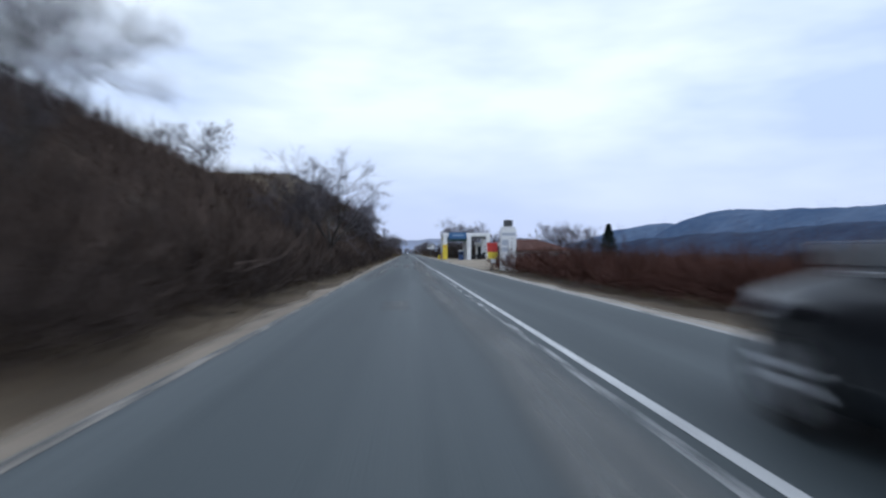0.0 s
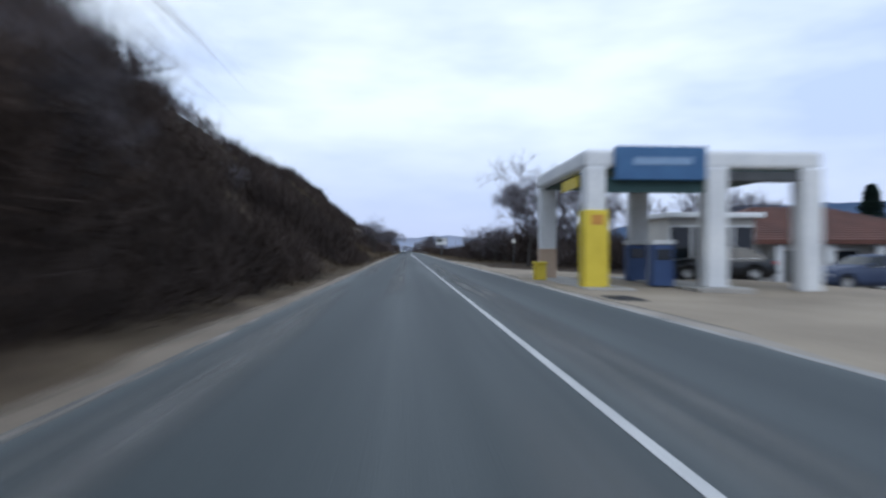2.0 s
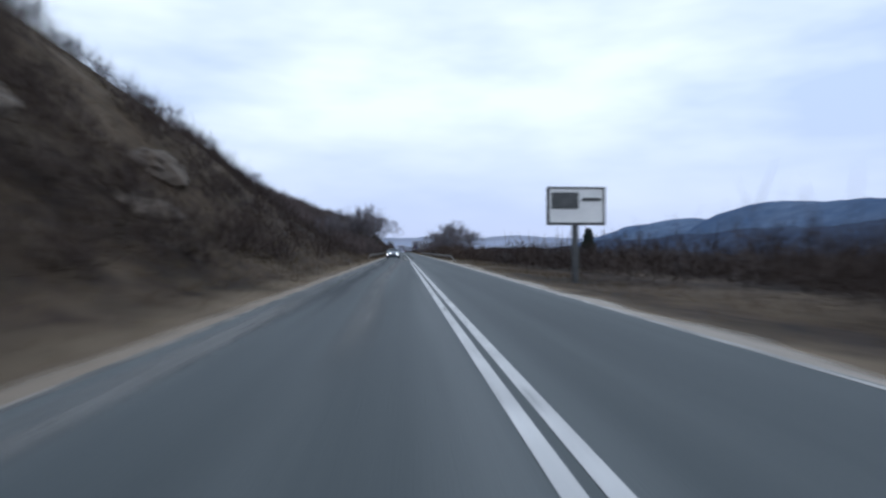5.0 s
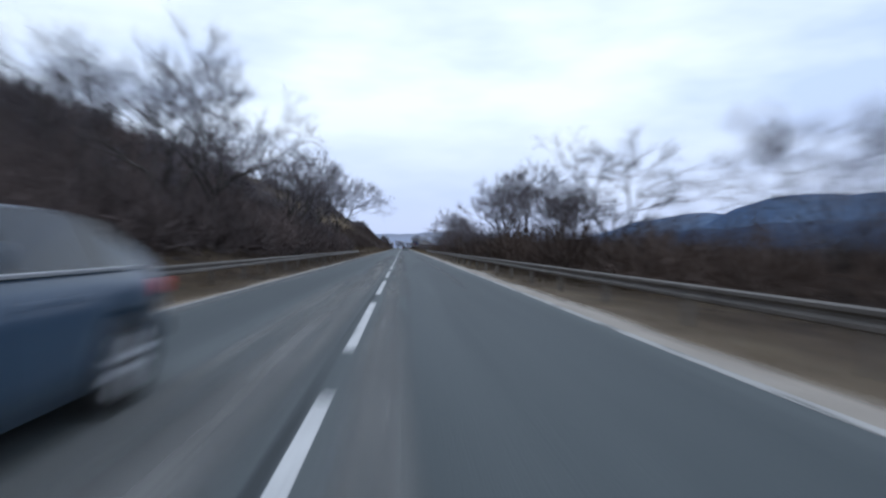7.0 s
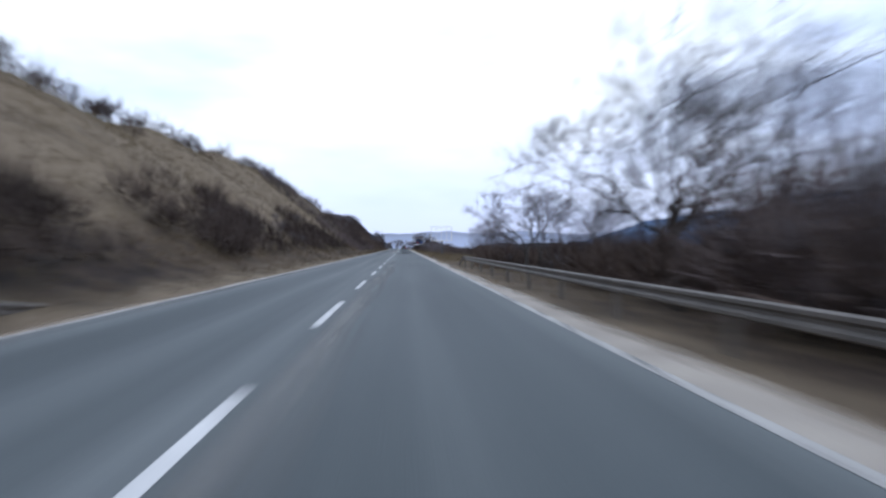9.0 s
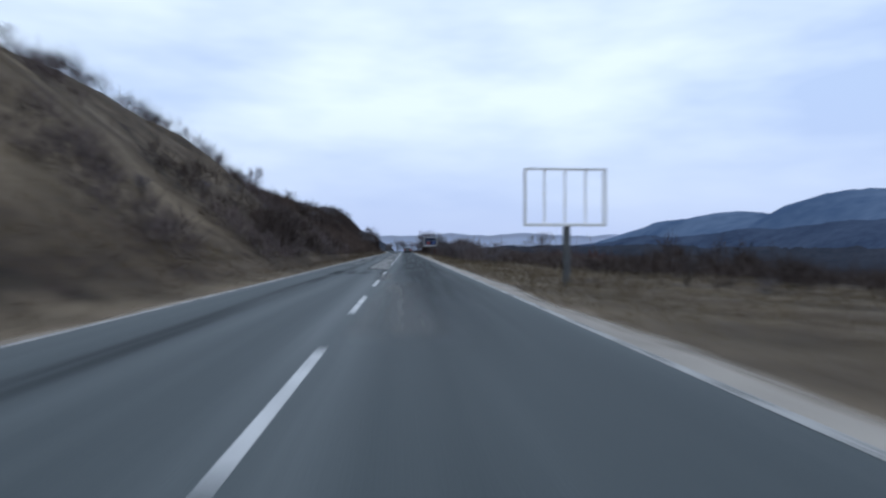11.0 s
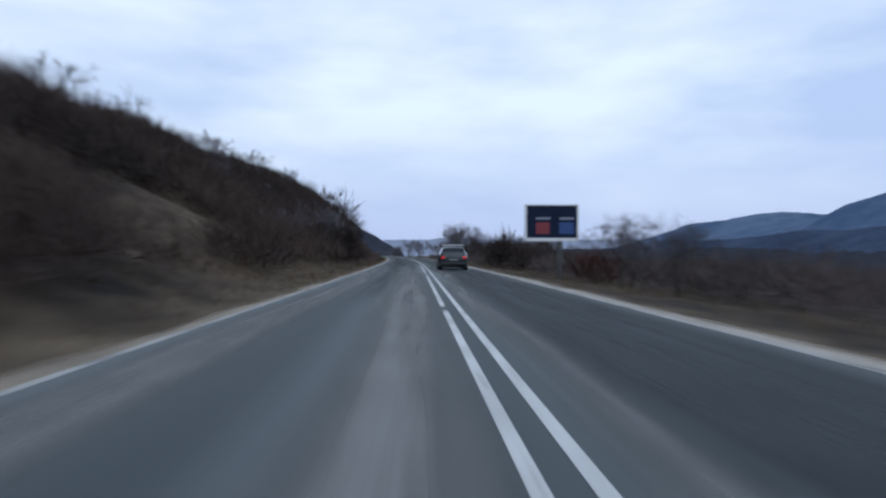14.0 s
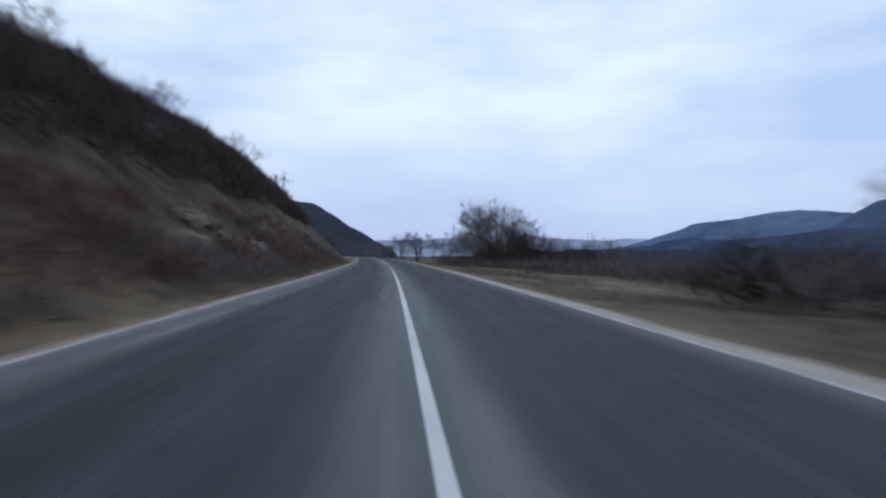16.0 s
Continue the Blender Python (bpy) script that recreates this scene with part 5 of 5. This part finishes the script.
def car(label, paint, length, width, height, belt, hood, wagon, wheel_r, front_axle, rear_axle, category="car", cowl_at=0.64, lit_front=False, lit_rear=False, roof_bars=False):
    """A car that points along +y, its front at y = length, wheels on z = 0."""
    ob = thing("car", 0, 0)
    hw = width / 2
    cowl, screen_top = length * cowl_at, length * (cowl_at - 0.15)
    rear_top, rear_deck = (length * 0.06, length * 0.01) if wagon else (length * 0.24, length * 0.10)
    n, rows = 72, []
    top_tab = [(0, belt * 0.92), (rear_deck, belt + (0.02 if wagon else 0.04)), (rear_top, height - (0.05 if wagon else 0.04)), (length * 0.33, height), (screen_top, height - 0.01),
               (cowl, belt + 0.05), (length * 0.84, hood + 0.03), (length * 0.95, hood - 0.08), (length, hood - 0.26)]
    for i in range(n + 1):
        y = length * i / n
        e = min(y, length - y)
        tuck = 1 - (0.36 if y > length / 2 else 0.2) * max(0, 1 - e / 0.85) ** 2.4
        top = ramp(top_tab, y)
        low_line = min(belt, ramp([(0, belt - 0.06), (length * 0.1, belt), (cowl, belt - 0.02), (length * 0.8, hood - 0.03), (length * 0.95, hood - 0.12), (length, hood - 0.32)], y))
        cabin = max(0.0, top - low_line - 0.05)
        roofw = hw * tuck * (0.93 - 0.30 * min(1, cabin / 0.5))
        sill = 0.20 + 0.10 * max(0, 1 - e / 0.4)
        lip = sill
        for ax in (front_axle, rear_axle):
            dy = abs(y - ax)
            R = wheel_r + 0.055
            if dy < R:
                lip = max(lip, wheel_r + math.sqrt(R * R - dy * dy))
        k = hw * tuck
        zs = [(k * 0.80, max(lip, sill)), (k * 0.965, max(lip, sill + 0.02)), (k * 0.99, max(lip + 0.01, 0.42)), (k, max(lip + 0.03, 0.60)), (k * 0.975, max(lip + 0.05, low_line - 0.08)), (k * 0.93, max(lip + 0.06, low_line)),
              (roofw + (k * 0.93 - roofw) * 0.08, low_line + (top - low_line) * 0.90), (roofw * 0.8, top - 0.012), (0, top + 0.012)]
        rows.append((y, zs))
    m = len(rows[0][1])
    for name, keep, material in (("body", lambda i, j: True, paint),):
        verts, faces, glass = [], [], {}
        for y, zs in rows:
            for x, z in zs:
                verts.append((x, y, z))
            for x, z in zs:
                verts.append((-x, y, z))
        for i in range(n):
            y = rows[i][0]
            for s in (0, m):
                for j in range(m - 1):
                    a, b = i * 2 * m + s + j, (i + 1) * 2 * m + s + j
                    q = (a, b, b + 1, a + 1) if s == 0 else (a, a + 1, b + 1, b)
                    rise = rows[i][1][6][1] - rows[i][1][5][1]
                    rise2 = rows[i + 1][1][6][1] - rows[i + 1][1][5][1]
                    side_glass = j == 5 and rise > 0.20 and rise2 > 0.20 and abs(y - length * 0.36) > 0.05
                    screen = j in (6, 7) and ((screen_top + 0.05 < y < cowl - 0.08) or (rear_deck + 0.02 < y < rear_top - 0.03))
                    if side_glass:
                        glass.setdefault(("side_window", s, y < length * 0.36), []).append(q)
                    elif screen:
                        glass.setdefault(("windscreen" if y > length / 2 else "rear_window", 0, 0), []).append(q)
                    else:
                        faces.append(q)
        faces.append(tuple(range(m)) + tuple(range(2 * m - 1, m - 1, -1)))
        faces.append(tuple(n * 2 * m + k for k in reversed(range(m))) + tuple(n * 2 * m + k for k in range(m, 2 * m)))
        mesh_ob("body", verts, faces, paint, ob, smooth=True)
        for (pane, _, _), quads in glass.items():
            used = sorted({k for q in quads for k in q})
            at = {k: i for i, k in enumerate(used)}
            mesh_ob(pane, [verts[k] for k in used], [tuple(at[k] for k in q) for q in quads], GLASS, ob, "dark car glass")
    part("underbody", box(-hw * 0.78, hw * 0.78, 0.15, length - 0.15, 0.17, 0.55, 0.03), PLASTIC, ob)
    for ax in (front_axle, rear_axle):
        for s in (-1, 1):
            wheel = thing("wheel", 0, 0)
            wheel.parent = ob
            wheel.matrix_basis = pose(s * (hw - 0.115), ax, wheel_r, 0, 90, 0)
            bm = bmesh.new()
            prof = [(0.70, -0.10), (0.92, -0.105), (1.0, -0.075), (1.0, 0.075), (0.92, 0.105), (0.70, 0.10)]
            vs = []
            for k in range(28):
                a = 2 * math.pi * k / 28
                vs.append([bm.verts.new((wheel_r * r * math.cos(a), wheel_r * r * math.sin(a), z)) for r, z in prof])
            for k in range(28):
                for j in range(5):
                    bm.faces.new((vs[k][j], vs[(k + 1) % 28][j], vs[(k + 1) % 28][j + 1], vs[k][j + 1]))
            part("tyre", bm, RUBBER, wheel, smooth=True)
            bm = bmesh.new()
            bmesh.ops.create_cone(bm, cap_ends=False, segments=28, radius1=wheel_r * 0.70, radius2=wheel_r * 0.70, depth=0.18)
            for k in range(10):
                a = 2 * math.pi * k / 10
                rod((0, 0, s * 0.07), (math.cos(a) * wheel_r * 0.69, math.sin(a) * wheel_r * 0.69, s * 0.085), 0.028, 0.022, 6, bm)
            bmesh.ops.create_cone(bm, cap_ends=True, segments=16, radius1=0.06, radius2=0.06, depth=0.2)
            part("rim", bm, ALLOY, wheel, "spoked silver alloy rim")
            bm = bmesh.new()
            bmesh.ops.create_cone(bm, cap_ends=True, segments=20, radius1=wheel_r * 0.52, radius2=wheel_r * 0.52, depth=0.03, matrix=Matrix.Translation((0, 0, s * 0.02)))
            part("brake_disc", bm, STEEL, wheel)
    for s in (-1, 1):
        bm = box(-0.10, 0.10, -0.055, 0.055, -0.065, 0.065, 0.045)
        mir = part("mirror", bm, paint, ob, "door mirror housing", smooth=True)
        mir.matrix_basis = pose(s * (hw + 0.06), cowl - 0.16, belt + 0.10, 0, 0, s * -8)
        part("mirror_glass", box(-0.08, 0.08, -0.062, -0.057, -0.05, 0.05), ALLOY, mir)
        hl = part("headlight", box(-0.19, 0.19, -0.10, 0.06, -0.075, 0.075, 0.04), HEADLIGHT if lit_front else ALLOY, ob, "clear headlamp", smooth=True)
        hl.matrix_basis = pose(s * hw * 0.60, length - 0.14, hood - 0.26, 0, 0, -s * 22)
        tl = part("tail_lamp", box(-0.125, 0.125, -0.05, 0.08, -0.065, 0.065, 0.03), TAIL if lit_rear else RED, ob, "red tail lamp", smooth=True)
        tl.matrix_basis = pose(s * hw * 0.72, 0.03, belt - 0.16, 0, 0, s * 16)
        part("door_handle", box(s * (hw - 0.005) - 0.02, s * (hw - 0.005) + 0.02, length * 0.38, length * 0.38 + 0.17, belt - 0.16, belt - 0.12, 0.01), paint, ob)
        part("waist_trim", box(s * hw * 0.945 - 0.012, s * hw * 0.945 + 0.012, length * 0.16, cowl - 0.15, belt - 0.008, belt + 0.016, 0.004), ALLOY, ob, "thin bright window trim")
        part("door_gap", box(s * (hw + 0.001) - 0.006, s * (hw + 0.001) + 0.004, cowl - 0.42, cowl - 0.41, 0.32, belt - 0.1), PLASTIC, ob)
        if roof_bars:
            part("roof_rail", rod((s * hw * 0.60, length * 0.10, height + 0.05), (s * hw * 0.60, length * 0.46, height + 0.05), 0.02), ALLOY, ob)
    if roof_bars:
        for y in (length * 0.14, length * 0.40):
            part("roof_bar", box(-hw * 0.72, hw * 0.72, y - 0.03, y + 0.03, height + 0.07, height + 0.115, 0.012), WHITE, ob, "bright roof bar")
    part("grille", box(-hw * 0.36, hw * 0.36, length - 0.07, length + 0.012, 0.38, hood - 0.24, 0.03), PLASTIC, ob, "dark radiator grille")
    part("rear_bumper", box(-hw * 0.86, hw * 0.86, -0.04, 0.12, 0.32, 0.52, 0.05), PLASTIC, ob)
    part("number_plate", box(-0.26, 0.26, -0.06, -0.042, 0.60, 0.70), DULL_PLATE, ob, "blank dusty plate")
    part("number_plate", box(-0.26, 0.26, length + 0.014, length + 0.03, 0.42, 0.53), DULL_PLATE, ob, "blank dusty plate")
    return tagged(ob, label, category)


def paint_mat(name, colour, metal=0.35):
    m = mat(name, colour, tuple(c * 1.25 for c in colour), 0.28, 1.0, metal=metal)
    m.node_tree.nodes["Principled BSDF"].inputs["Coat Weight"].default_value = 0.28
    m.node_tree.nodes["Principled BSDF"].inputs["Coat Roughness"].default_value = 0.06
    return m


BLACK_PAINT = paint_mat("black car paint", (0.012, 0.014, 0.018))
GREY_PAINT = paint_mat("blue-grey car paint", (0.022, 0.048, 0.085), 0.1)
GREEN_PAINT = paint_mat("dark blue-green car paint", (0.010, 0.018, 0.026), 0.2)
PALE_PAINT = paint_mat("pale blue-grey car paint", (0.15, 0.19, 0.24), 0.0)
coupe = car("black coupe with silver alloy wheels driving in its lane", BLACK_PAINT, 4.45, 1.85, 1.38, 0.93, 0.84, False, 0.335, 3.65, 1.0, cowl_at=0.71)
coupe.matrix_basis = pose(1.52, -0.15, 0)
saloon = car("dark blue-grey saloon car with lit headlights coming along the lane", GREY_PAINT, 4.4, 1.72, 1.28, 0.90, 0.82, False, 0.305, 3.6, 0.9, lit_front=True)
saloon.matrix_basis = pose(-2.05, 279.4, 0, 0, 0, 180)
wagon_car = car("dark blue-green estate car with roof bars and red tail lamps", GREEN_PAINT, 4.6, 1.84, 1.48, 0.95, 0.88, True, 0.315, 3.75, 0.95, lit_rear=True, roof_bars=True)
wagon_car.matrix_basis = pose(1.54, 587.0, 0)
for x, y, turn, p, lab in ((13.6, 103.0, 80, BLACK_PAINT, "black parked car in front of the low building"), (19.2, 102.6, 95, DARKBLUE, "dark blue parked car in front of the low building"),
                           (24.0, 103.5, 100, BLACK_PAINT, "black parked car in front of the low building"), (20.6, 88.5, 150, PALE_PAINT, "pale blue-grey parked car on the gravel")):
    c = car(lab, p, 4.3, 1.72, 1.42, 0.93, 0.88, False, 0.31, 3.5, 0.9)
    c.matrix_basis = pose(x, y, land(x, y) + 0.05, 0, 0, turn)
    c["group"] = "parked cars"
